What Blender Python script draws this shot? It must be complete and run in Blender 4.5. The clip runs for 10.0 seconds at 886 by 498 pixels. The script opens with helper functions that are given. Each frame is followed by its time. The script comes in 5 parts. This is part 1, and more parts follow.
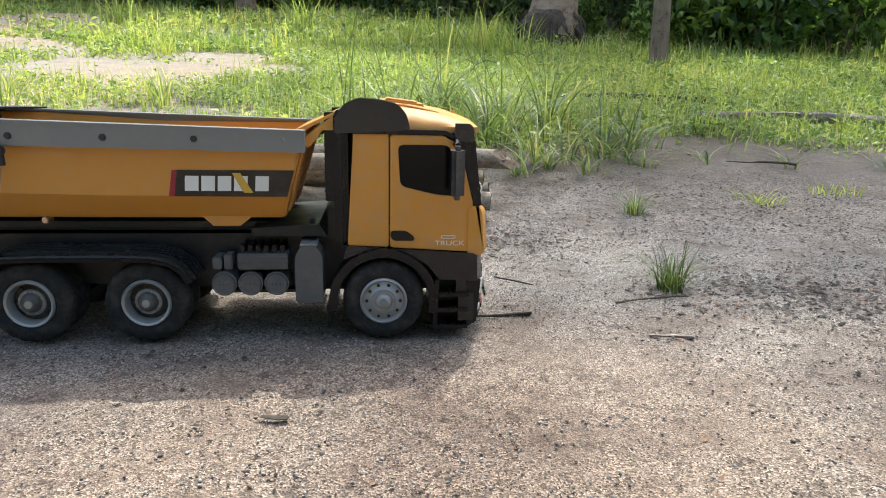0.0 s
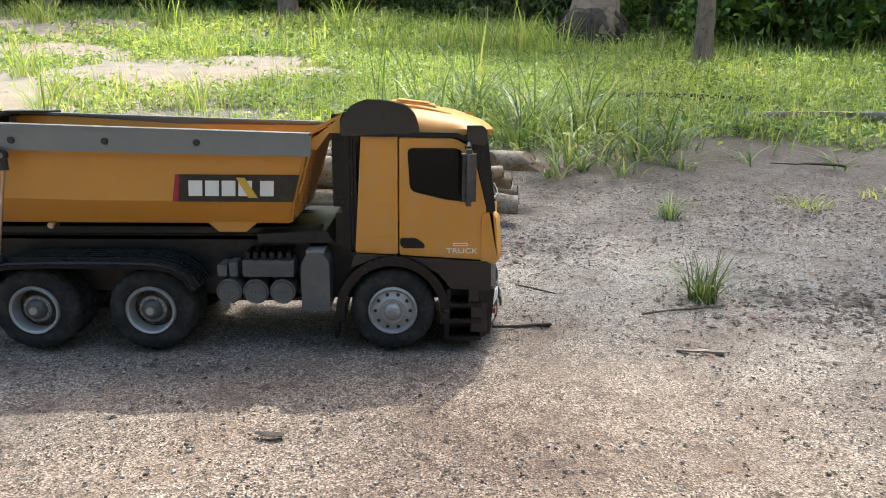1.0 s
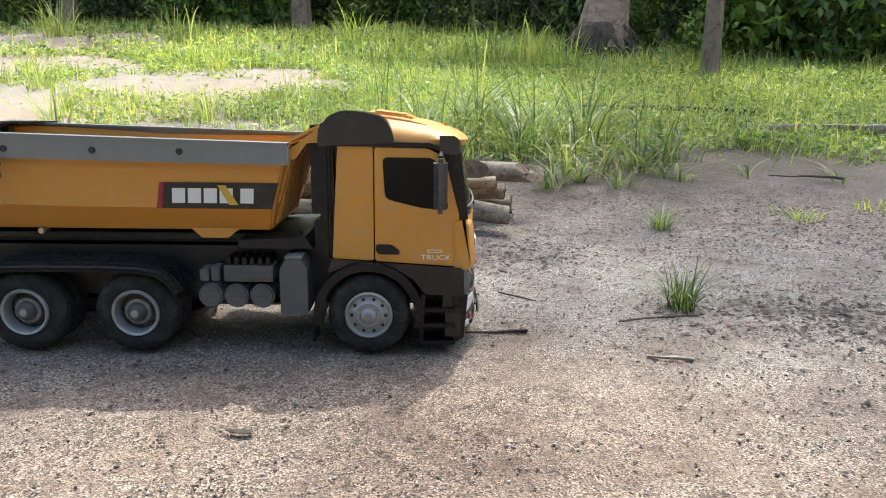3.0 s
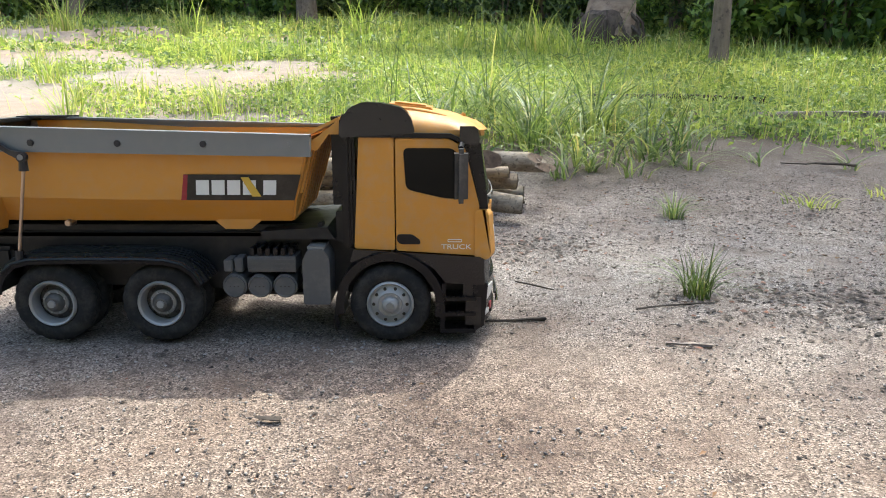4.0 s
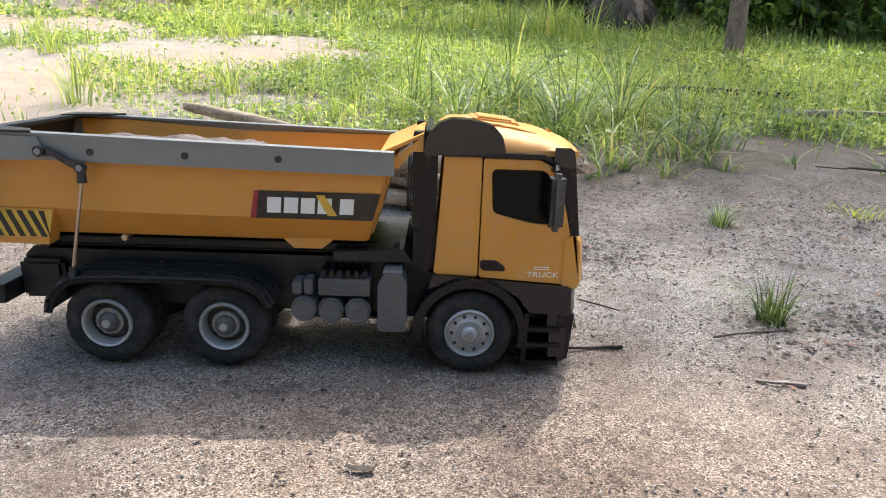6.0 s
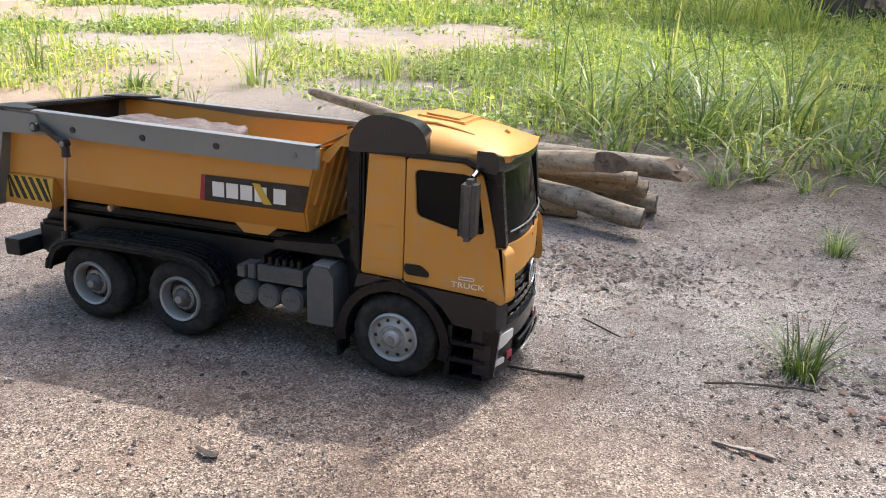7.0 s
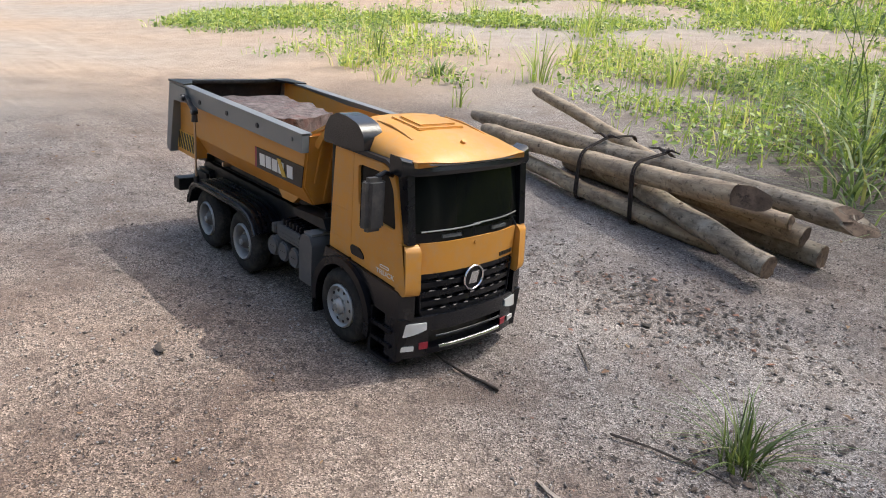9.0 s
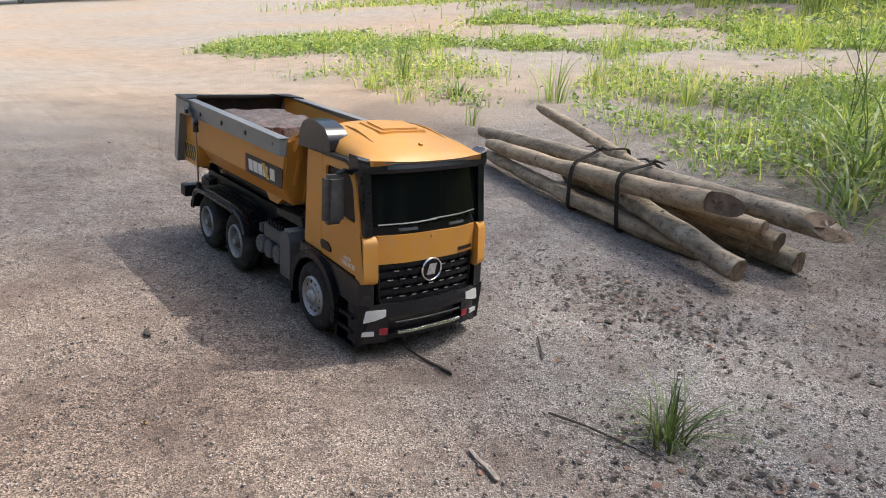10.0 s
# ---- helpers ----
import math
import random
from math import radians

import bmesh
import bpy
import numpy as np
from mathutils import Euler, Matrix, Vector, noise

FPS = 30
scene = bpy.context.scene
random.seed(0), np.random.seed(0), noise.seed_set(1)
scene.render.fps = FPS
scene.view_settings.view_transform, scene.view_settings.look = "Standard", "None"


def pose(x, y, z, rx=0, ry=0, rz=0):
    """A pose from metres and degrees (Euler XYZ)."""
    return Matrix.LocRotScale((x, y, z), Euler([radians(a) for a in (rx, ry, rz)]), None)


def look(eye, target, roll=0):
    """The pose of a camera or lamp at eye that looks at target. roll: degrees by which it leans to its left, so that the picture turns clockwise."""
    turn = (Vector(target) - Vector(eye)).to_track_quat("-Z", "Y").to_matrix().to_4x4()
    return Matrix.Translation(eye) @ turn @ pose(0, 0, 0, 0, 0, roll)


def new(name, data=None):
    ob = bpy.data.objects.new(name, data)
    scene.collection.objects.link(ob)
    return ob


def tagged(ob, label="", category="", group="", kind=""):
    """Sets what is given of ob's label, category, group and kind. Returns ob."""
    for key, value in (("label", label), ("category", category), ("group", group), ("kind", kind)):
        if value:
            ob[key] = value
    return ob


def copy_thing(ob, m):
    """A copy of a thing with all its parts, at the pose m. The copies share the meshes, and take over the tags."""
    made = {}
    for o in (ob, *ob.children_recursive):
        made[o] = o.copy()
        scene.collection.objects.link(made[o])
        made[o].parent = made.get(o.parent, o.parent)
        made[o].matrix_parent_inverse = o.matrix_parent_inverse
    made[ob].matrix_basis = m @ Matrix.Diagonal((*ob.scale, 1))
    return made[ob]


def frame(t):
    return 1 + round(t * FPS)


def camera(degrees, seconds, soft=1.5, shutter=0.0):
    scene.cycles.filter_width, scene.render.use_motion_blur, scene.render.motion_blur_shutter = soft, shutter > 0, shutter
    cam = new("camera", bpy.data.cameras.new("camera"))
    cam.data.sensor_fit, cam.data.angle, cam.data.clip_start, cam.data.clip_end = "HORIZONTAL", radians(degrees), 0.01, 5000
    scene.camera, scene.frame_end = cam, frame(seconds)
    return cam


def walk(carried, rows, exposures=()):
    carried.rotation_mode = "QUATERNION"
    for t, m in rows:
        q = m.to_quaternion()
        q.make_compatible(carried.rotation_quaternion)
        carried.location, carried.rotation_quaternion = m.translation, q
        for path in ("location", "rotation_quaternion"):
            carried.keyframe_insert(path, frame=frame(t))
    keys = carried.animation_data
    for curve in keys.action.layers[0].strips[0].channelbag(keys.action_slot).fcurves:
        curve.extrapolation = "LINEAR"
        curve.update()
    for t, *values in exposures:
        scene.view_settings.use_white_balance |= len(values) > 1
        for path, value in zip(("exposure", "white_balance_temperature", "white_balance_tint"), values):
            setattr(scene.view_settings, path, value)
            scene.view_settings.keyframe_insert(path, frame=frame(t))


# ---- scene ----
cam = camera(65.5, 10.0, 1.0)

PATH = [
    (0, (-0.002, -0.75, 0.261), (0.176, 1.184, -0.219), 1.1),
    (0.5, (0.012, -0.728, 0.266), (0.124, 1.212, -0.209), 0.6),
    (1, (0.029, -0.719, 0.26), (0.087, 1.222, -0.218), 0.6),
    (1.5, (0.065, -0.722, 0.258), (0.093, 1.221, -0.217), 0.8),
    (2, (0.083, -0.729, 0.256), (0.08, 1.22, -0.193), 0.7),
    (2.5, (0.073, -0.734, 0.259), (0.095, 1.218, -0.176), 0.9),
    (4, (0.053, -0.748, 0.26), (0.053, 1.196, -0.21), 0.1),
    (4.5, (-0.008, -0.737, 0.257), (-0.009, 1.208, -0.209), 0.9),
    (5, (-0.116, -0.736, 0.235), (0.056, 1.209, -0.199), 4.1),
    (5.5, (-0.081, -0.73, 0.247), (0.039, 1.216, -0.196), 1.7),
    (5.7, (-0.071, -0.718, 0.267), (0.028, 1.214, -0.241), 2.1),
    (6.8, (0.153, -0.632, 0.317), (-0.255, 1.243, -0.248), 1.3),
    (7, (0.211, -0.625, 0.307), (-0.354, 1.201, -0.281), 2.7),
    (7.5, (0.347, -0.597, 0.326), (-0.479, 1.112, -0.304), 2.9),
    (8, (0.467, -0.572, 0.344), (-0.633, 0.974, -0.288), 4.4),
    (8.5, (0.528, -0.498, 0.346), (-0.688, 0.952, -0.302), 3.6),
    (9, (0.56, -0.458, 0.35), (-0.832, 0.814, -0.315), 4.9),
    (9.5, (0.621, -0.423, 0.349), (-0.841, 0.786, -0.284), 5.1),
    (10, (0.663, -0.432, 0.344), (-0.823, 0.761, -0.263), 4.1),
]
walk(cam, [(t, look(eye, target, roll)) for t, eye, target, roll in PATH], [(0, 1.49, 6300, 0), (2.5, 1.56, 6300, 1), (5.5, 1.64, 6300, 3), (7.5, 1.42, 6350, 8), (10, 1.01, 6250, 6)])

# ---- world, sun, exposure ----
SUN = Vector((0.19, 0.53, 1.0)).normalized()
world = bpy.data.worlds.new("sky")
scene.world = world
world.use_nodes = True
wn = world.node_tree.nodes
wl = world.node_tree.links
sky = wn.new("ShaderNodeTexSky")
sky.sky_type = "NISHITA"
sky.sun_disc = False
sky.dust_density = 5.0
sky.sun_elevation = math.asin(SUN.z)
sky.sun_rotation = math.atan2(SUN.x, SUN.y)
wl.new(sky.outputs[0], wn["Background"].inputs[0])
wn["Background"].inputs[1].default_value = 0.15
sun = new("sun", bpy.data.lights.new("sun", "SUN"))
sun.data.energy = 2.05
sun.data.angle = radians(0.7)
sun.data.color = (1.0, 0.95, 0.88)
sun.matrix_world = look(SUN * 20, (0, 0, 0))

# ---- materials ----


def nodes_of(name, rough=0.5, metal=0.0):
    m = bpy.data.materials.new(name)
    m.use_nodes = True
    b = m.node_tree.nodes["Principled BSDF"]
    b.inputs["Roughness"].default_value = rough
    b.inputs["Metallic"].default_value = metal
    return m, m.node_tree.nodes, m.node_tree.links, b


def noise_tex(n, l, co, scale, detail=4.0, rough=0.6):
    t = n.new("ShaderNodeTexNoise")
    t.inputs["Scale"].default_value = scale
    t.inputs["Detail"].default_value = detail
    t.inputs["Roughness"].default_value = rough
    l.new(co, t.inputs["Vector"])
    return t.outputs["Fac"]


def ramp(n, l, fac, stops):
    r = n.new("ShaderNodeValToRGB")
    e = r.color_ramp.elements
    while len(e) < len(stops):
        e.new(0.5)
    for i, (p, c) in enumerate(stops):
        e[i].position = p
        e[i].color = (*c, 1) if len(c) == 3 else c
    l.new(fac, r.inputs[0])
    return r.outputs[0]


def mix(n, l, fac, a, b, kind="MIX"):
    x = n.new("ShaderNodeMix")
    x.data_type = "RGBA"
    x.blend_type = kind
    for sock, v in ((x.inputs[0], fac), (x.inputs[6], a), (x.inputs[7], b)):
        if isinstance(v, (int, float)):
            sock.default_value = v
        elif isinstance(v, tuple):
            sock.default_value = (*v, 1)
        else:
            l.new(v, sock)
    return x.outputs[2]


def bump(n, l, b, height, strength, dist):
    k = n.new("ShaderNodeBump")
    k.inputs["Strength"].default_value = strength
    k.inputs["Distance"].default_value = dist
    l.new(height, k.inputs["Height"])
    l.new(k.outputs[0], b.inputs["Normal"])


def paint(name, c, rough=0.4, metal=0.0, dust=0.25, dust_c=(0.36, 0.31, 0.26), grain=900, coat=0.0, spec=0.5):
    """Moulded or painted toy surface: fine grain, thin dust film, uneven gloss."""
    m, n, l, b = nodes_of(name, rough, metal)
    co = n.new("ShaderNodeTexCoord").outputs["Object"]
    big = noise_tex(n, l, co, 28, 5, 0.65)
    fine = noise_tex(n, l, co, grain, 2, 0.5)
    shade = mix(n, l, big, tuple(v * 0.9 for v in c), tuple(min(1, v * 1.08) for v in c))
    film = ramp(n, l, noise_tex(n, l, co, 75, 6, 0.7), [(0.45, (0, 0, 0)), (0.8, (dust, dust, dust))])
    l.new(mix(n, l, film, shade, dust_c), b.inputs["Base Color"])
    l.new(ramp(n, l, big, [(0.25, (rough * 0.8,) * 3), (0.8, (min(1, rough * 1.35),) * 3)]), b.inputs["Roughness"])
    b.inputs["Coat Weight"].default_value = coat
    b.inputs["Specular IOR Level"].default_value = spec
    bump(n, l, b, fine, 0.12, 0.0004)
    return m


YELLOW = paint("yellow_plastic", (0.60, 0.275, 0.042), 0.46, dust=0.34)
YELLOW_BED = paint("yellow_bed_paint", (0.59, 0.275, 0.045), 0.42, dust=0.20)
BLACK = paint("black_plastic", (0.0045, 0.005, 0.0075), 0.28, dust=0.02, spec=0.32)
GLOSS = paint("gloss_black", (0.006, 0.007, 0.010), 0.22, dust=0.04, spec=0.5)
CHASSIS = paint("chassis_black", (0.009, 0.0095, 0.011), 0.42, dust=0.05, spec=0.4)
RUBBER = paint("tyre_rubber", (0.018, 0.018, 0.018), 0.75, dust=0.16, grain=500, spec=0.3)
STEEL = paint("grey_rail_paint", (0.20, 0.212, 0.218), 0.40, 0.35, dust=0.12)
DARKSTEEL = paint("dark_steel", (0.035, 0.037, 0.043), 0.34, 0.6, dust=0.12)
GREY = paint("grey_plastic", (0.088, 0.091, 0.094), 0.42, dust=0.2)
SILVER = paint("silver_rim", (0.36, 0.36, 0.355), 0.45, 0.35, dust=0.3)
HUBGREY = paint("hub_grey", (0.26, 0.26, 0.255), 0.45, 0.4, dust=0.3)
DISC = paint("dark_wheel_disc", (0.085, 0.082, 0.078), 0.5, 0.3, dust=0.35)
CHROME = paint("chrome", (0.75, 0.75, 0.76), 0.16, 1.0, dust=0.05)
WHITE = paint("white_print", (0.75, 0.75, 0.72), 0.5, dust=0.1)
LAMP = paint("headlight_lens", (0.62, 0.62, 0.60), 0.2, dust=0.25, coat=0.5)
RED = paint("red_plastic", (0.30, 0.018, 0.032), 0.35, dust=0.15)
STRIPE_BLACK = paint("stripe_black", (0.018, 0.014, 0.010), 0.45, dust=0.1)
STRIPE_YELLOW = paint("stripe_yellow", (0.62, 0.40, 0.05), 0.45, dust=0.15)
BRASS = paint("screw_brass", (0.52, 0.40, 0.30), 0.35, 0.8, dust=0.1)
MIRROR_GREY = paint("mirror_grey", (0.045, 0.045, 0.047), 0.4, dust=0.25)

GLASS, _n, _l, _b = nodes_of("tinted_window", 0.06)
_b.inputs["Base Color"].default_value = (0.004, 0.005, 0.005, 1)
_b.inputs["Specular IOR Level"].default_value = 0.14
_c = _n.new("ShaderNodeTexCoord").outputs["Object"]
_l.new(ramp(_n, _l, noise_tex(_n, _l, _c, 60, 5, 0.7), [(0.4, (0.05,) * 3), (0.85, (0.2,) * 3)]), _b.inputs["Roughness"])


def ground_material():
    m, n, l, b = nodes_of("sandy_gravel", 0.9)
    co = n.new("ShaderNodeNewGeometry").outputs["Position"]
    big = noise_tex(n, l, co, 1.3, 5, 0.6)
    mid = noise_tex(n, l, co, 9, 6, 0.65)
    fine = noise_tex(n, l, co, 130, 4, 0.7)
    v = n.new("ShaderNodeTexVoronoi")
    v.inputs["Scale"].default_value = 720
    v.inputs["Randomness"].default_value = 1.0
    l.new(co, v.inputs["Vector"])
    grain = ramp(n, l, v.outputs["Color"], [(0.14, (0.045, 0.039, 0.035)), (0.34, (0.18, 0.161, 0.148)), (0.60, (0.268, 0.242, 0.223)), (0.86, (0.49, 0.458, 0.432))])
    tint = ramp(n, l, big, [(0.34, (0.86, 0.86, 0.86)), (0.52, (1.0, 0.95, 0.90)), (0.7, (1.04, 0.91, 0.80))])
    c = mix(n, l, 1.0, grain, tint, "MULTIPLY")
    earth = ramp(n, l, mid, [(0.46, (0, 0, 0)), (0.66, (0.75,) * 3)])
    c = mix(n, l, earth, c, (0.15, 0.112, 0.092))
    pits = ramp(n, l, noise_tex(n, l, co, 150, 3, 0.6), [(0.33, (0.9,) * 3), (0.43, (0, 0, 0))])
    c = mix(n, l, pits, c, (0.10, 0.078, 0.066))
    spots = ramp(n, l, noise_tex(n, l, co, 42, 6, 0.8), [(0.56, (0, 0, 0)), (0.66, (0.85,) * 3)])
    c = mix(n, l, spots, c, (0.062, 0.046, 0.038))
    clods = ramp(n, l, noise_tex(n, l, co, 75, 5, 0.75), [(0.54, (0, 0, 0)), (0.63, (0.6,) * 3)])
    c = mix(n, l, clods, c, (0.095, 0.078, 0.067))
    sep = n.new("ShaderNodeSeparateXYZ")
    l.new(co, sep.inputs[0])
    wob = n.new("ShaderNodeMath")
    wob.operation = "MULTIPLY_ADD"
    l.new(noise_tex(n, l, co, 5, 5, 0.7), wob.inputs[0])
    wob.inputs[1].default_value = 0.9
    l.new(sep.outputs["Y"], wob.inputs[2])
    soil = n.new("ShaderNodeMapRange")
    soil.inputs[1].default_value, soil.inputs[2].default_value, soil.inputs[4].default_value = 1.15, 1.6, 0.62
    l.new(wob.outputs[0], soil.inputs[0])
    east = n.new("ShaderNodeMapRange")
    east.inputs[1].default_value, east.inputs[2].default_value = -0.8, 0.1
    l.new(sep.outputs["X"], east.inputs[0])
    both = n.new("ShaderNodeMath")
    both.operation = "MULTIPLY"
    l.new(soil.outputs[0], both.inputs[0])
    l.new(east.outputs[0], both.inputs[1])
    c = mix(n, l, both.outputs[0], c, (0.115, 0.088, 0.07))
    # paler sand away from the yard: strong sunlight put into its colour
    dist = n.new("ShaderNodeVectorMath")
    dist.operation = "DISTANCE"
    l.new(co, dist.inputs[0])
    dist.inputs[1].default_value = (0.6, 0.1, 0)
    far_sun = n.new("ShaderNodeMapRange")
    far_sun.inputs[1].default_value, far_sun.inputs[2].default_value, far_sun.inputs[4].default_value = 1.7, 2.6, 0.85
    l.new(dist.outputs["Value"], far_sun.inputs[0])
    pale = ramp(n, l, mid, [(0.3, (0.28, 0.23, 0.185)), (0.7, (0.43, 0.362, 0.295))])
    c = mix(n, l, far_sun.outputs[0], c, pale)
    far = ramp(n, l, noise_tex(n, l, co, 0.5, 3, 0.5), [(0.4, (0.95, 0.97, 1.0)), (0.65, (1.06, 0.93, 0.82))])
    c = mix(n, l, 1.0, c, far, "MULTIPLY")
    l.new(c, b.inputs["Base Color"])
    h = n.new("ShaderNodeMath")
    h.operation = "ADD"
    l.new(v.outputs["Distance"], h.inputs[0])
    l.new(fine, h.inputs[1])
    bump(n, l, b, h.outputs[0], 0.7, 0.0022)
    return m


def stem_material(name, c0, c1, scale=30, stretch=(1, 1, 0.15), rough=0.85, spots=None, depth=0.004):
    """Bark or weathered wood, streaked along its length, with blotches."""
    m, n, l, b = nodes_of(name, rough)
    co = n.new("ShaderNodeTexCoord").outputs["Object"]
    mp = n.new("ShaderNodeMapping")
    mp.inputs["Scale"].default_value = stretch
    l.new(co, mp.inputs["Vector"])
    f = noise_tex(n, l, mp.outputs[0], scale, 7, 0.68)
    c = ramp(n, l, f, [(0.3, c0), (0.7, c1)])
    blot = ramp(n, l, noise_tex(n, l, co, scale * 0.35, 5, 0.6), [(0.5, (0, 0, 0)), (0.68, (0.6,) * 3)])
    c = mix(n, l, blot, c, spots or tuple(v * 0.5 for v in c0))
    flecks = ramp(n, l, noise_tex(n, l, co, scale * 1.3, 4, 0.75), [(0.55, (0, 0, 0)), (0.64, (0.7,) * 3)])
    c = mix(n, l, flecks, c, tuple(v * 0.42 for v in c0))
    l.new(c, b.inputs["Base Color"])
    bump(n, l, b, f, 0.6, depth)
    return m


def leaf_material(name, lo, mid, hi, trans=0.35, rough=0.5, dry=None):
    m, n, l, b = nodes_of(name, rough)
    g = n.new("ShaderNodeNewGeometry")
    stops = [(0.0, lo), (0.5, mid), (0.9, hi)]
    if dry:
        stops.append((0.97, dry))
    c = ramp(n, l, g.outputs["Random Per Island"], stops)
    patch = noise_tex(n, l, g.outputs["Position"], 1.1, 3, 0.6)
    c = mix(n, l, 1.0, c, ramp(n, l, patch, [(0.3, (0.72, 0.8, 0.75)), (0.7, (1.2, 1.12, 0.95))]), "MULTIPLY")
    l.new(c, b.inputs["Base Color"])
    tr = n.new("ShaderNodeBsdfTranslucent")
    l.new(mix(n, l, 1.0, c, (1.5, 1.5, 0.7), "MULTIPLY"), tr.inputs["Color"])
    mx = n.new("ShaderNodeMixShader")
    mx.inputs[0].default_value = trans
    l.new(b.outputs[0], mx.inputs[1])
    l.new(tr.outputs[0], mx.inputs[2])
    l.new(mx.outputs[0], n["Material Output"].inputs["Surface"])
    return m


GROUND = ground_material()
GRASS = leaf_material("grass_blade", (0.20, 0.27, 0.085), (0.35, 0.42, 0.15), (0.56, 0.58, 0.29), 0.45, dry=(0.58, 0.51, 0.30))
LONGGRASS = leaf_material("long_grass_blade", (0.07, 0.115, 0.055), (0.16, 0.225, 0.11), (0.32, 0.38, 0.22), 0.4, dry=(0.45, 0.40, 0.26))
DARKGRASS = leaf_material("olive_grass_blade", (0.05, 0.075, 0.028), (0.095, 0.14, 0.05), (0.17, 0.21, 0.085), 0.3, dry=(0.36, 0.31, 0.19))
COVER = leaf_material("ground_cover_leaf", (0.09, 0.155, 0.06), (0.21, 0.295, 0.115), (0.42, 0.48, 0.22), 0.42)
LEAF = leaf_material("forest_leaf", (0.03, 0.055, 0.022), (0.075, 0.12, 0.045), (0.30, 0.37, 0.17), 0.35, 0.35)
LEAF_LIGHT = leaf_material("shrub_leaf", (0.05, 0.095, 0.035), (0.12, 0.20, 0.06), (0.34, 0.45, 0.16), 0.45)
LITTER = leaf_material("dead_leaf", (0.06, 0.032, 0.022), (0.16, 0.08, 0.05), (0.27, 0.17, 0.10), 0.1, 0.8)
BARK = stem_material("tree_bark", (0.14, 0.10, 0.075), (0.32, 0.24, 0.18), 22)
PALMBARK = stem_material("palm_bark", (0.25, 0.17, 0.125), (0.48, 0.35, 0.27), 14, (1, 1, 3.0), depth=0.01)
ROOT = stem_material("palm_root_mass", (0.05, 0.036, 0.03), (0.18, 0.13, 0.10), 40, (1, 1, 0.5), depth=0.02)
TWIG = stem_material("dark_twig", (0.03, 0.024, 0.02), (0.09, 0.07, 0.055), 120, (1, 1, 1), depth=0.001)
GREYSTICK = stem_material("grey_stick", (0.16, 0.13, 0.11), (0.33, 0.28, 0.24), 120, (1, 1, 1), depth=0.001)
LOGWOOD = stem_material("peeled_log", (0.20, 0.14, 0.085), (0.54, 0.425, 0.285), 90, (0.08, 1, 1), 0.7, (0.15, 0.105, 0.068), 0.002)
LOGBARK = stem_material("log_bark", (0.10, 0.075, 0.05), (0.38, 0.31, 0.225), 95, (0.2, 1, 1), 0.8, (0.48, 0.42, 0.33), 0.003)
LOGEND = stem_material("cut_wood", (0.06, 0.038, 0.026), (0.24, 0.165, 0.11), 60, (1, 1, 1), 0.85, (0.07, 0.045, 0.03), 0.002)
CORD = stem_material("dark_vine_cord", (0.022, 0.016, 0.013), (0.07, 0.05, 0.04), 300, (1, 1, 1), depth=0.0008)
BLOCK = stem_material("red_laterite_stone", (0.05, 0.036, 0.034), (0.20, 0.16, 0.152), 80, (1, 1, 1), 0.95, (0.13, 0.05, 0.042), 0.008)

# ---- mesh helpers ----


def part(name, bm, material, parent=None, label="", smooth=32, bev=0.0):
    """Links a bmesh as one mesh object, under parent if one is given."""
    if bev:
        soften(bm, bev)
    bmesh.ops.recalc_face_normals(bm, faces=bm.faces)
    me = bpy.data.meshes.new(name)
    bm.to_mesh(me)
    bm.free()
    me.materials.append(material)
    me.shade_smooth()
    me.set_sharp_from_angle(angle=radians(smooth))
    ob = new(name, me)
    ob.parent = parent
    return tagged(ob, label) if label else ob


def thing(name, label, category, at=(0, 0, 0), group="", kind=""):
    ob = new(name)
    ob.empty_display_size = 0.02
    ob.location = at
    return tagged(ob, label, category, group, kind)


def soften(bm, off, seg=2, angle=28):
    e = [x for x in bm.edges if len(x.link_faces) == 2 and x.calc_face_angle() > radians(angle)]
    bmesh.ops.bevel(bm, geom=e, offset=off, segments=seg, affect="EDGES", clamp_overlap=True)


def box(bm, lo, hi):
    c = [(a + b) / 2 for a, b in zip(lo, hi)]
    s = [abs(b - a) for a, b in zip(lo, hi)]
    bmesh.ops.create_cube(bm, size=1, matrix=Matrix.Translation(c) @ Matrix.Diagonal((*s, 1)))
    return bm


def prism(bm, pts, a, b, plane="xz"):
    """A closed outline in a plane, drawn out from a to b along the third axis."""
    def p(u, v, w):
        return {"xz": (u, w, v), "yz": (w, u, v), "xy": (u, v, w)}[plane]
    lo = [bm.verts.new(p(u, v, a)) for u, v in pts]
    hi = [bm.verts.new(p(u, v, b)) for u, v in pts]
    bm.faces.new(lo)
    bm.faces.new(hi[::-1])
    for i in range(len(pts)):
        j = (i + 1) % len(pts)
        bm.faces.new((lo[i], hi[i], hi[j], lo[j]))
    return bm


def plate(bm, outer, holes, a, b):
    """An upright panel in x and z with holes through it, from y = a to b."""
    edges = []
    for loop in (outer, *holes):
        vs = [bm.verts.new((u, a, v)) for u, v in loop]
        edges += [bm.edges.new((vs[i], vs[(i + 1) % len(vs)])) for i in range(len(vs))]
    f = [g for g in bmesh.ops.triangle_fill(bm, use_beauty=True, edges=edges)["geom"] if isinstance(g, bmesh.types.BMFace)]
    ext = bmesh.ops.extrude_face_region(bm, geom=f)["geom"]
    bmesh.ops.translate(bm, vec=(0, b - a, 0), verts=[g for g in ext if isinstance(g, bmesh.types.BMVert)])
    return bm


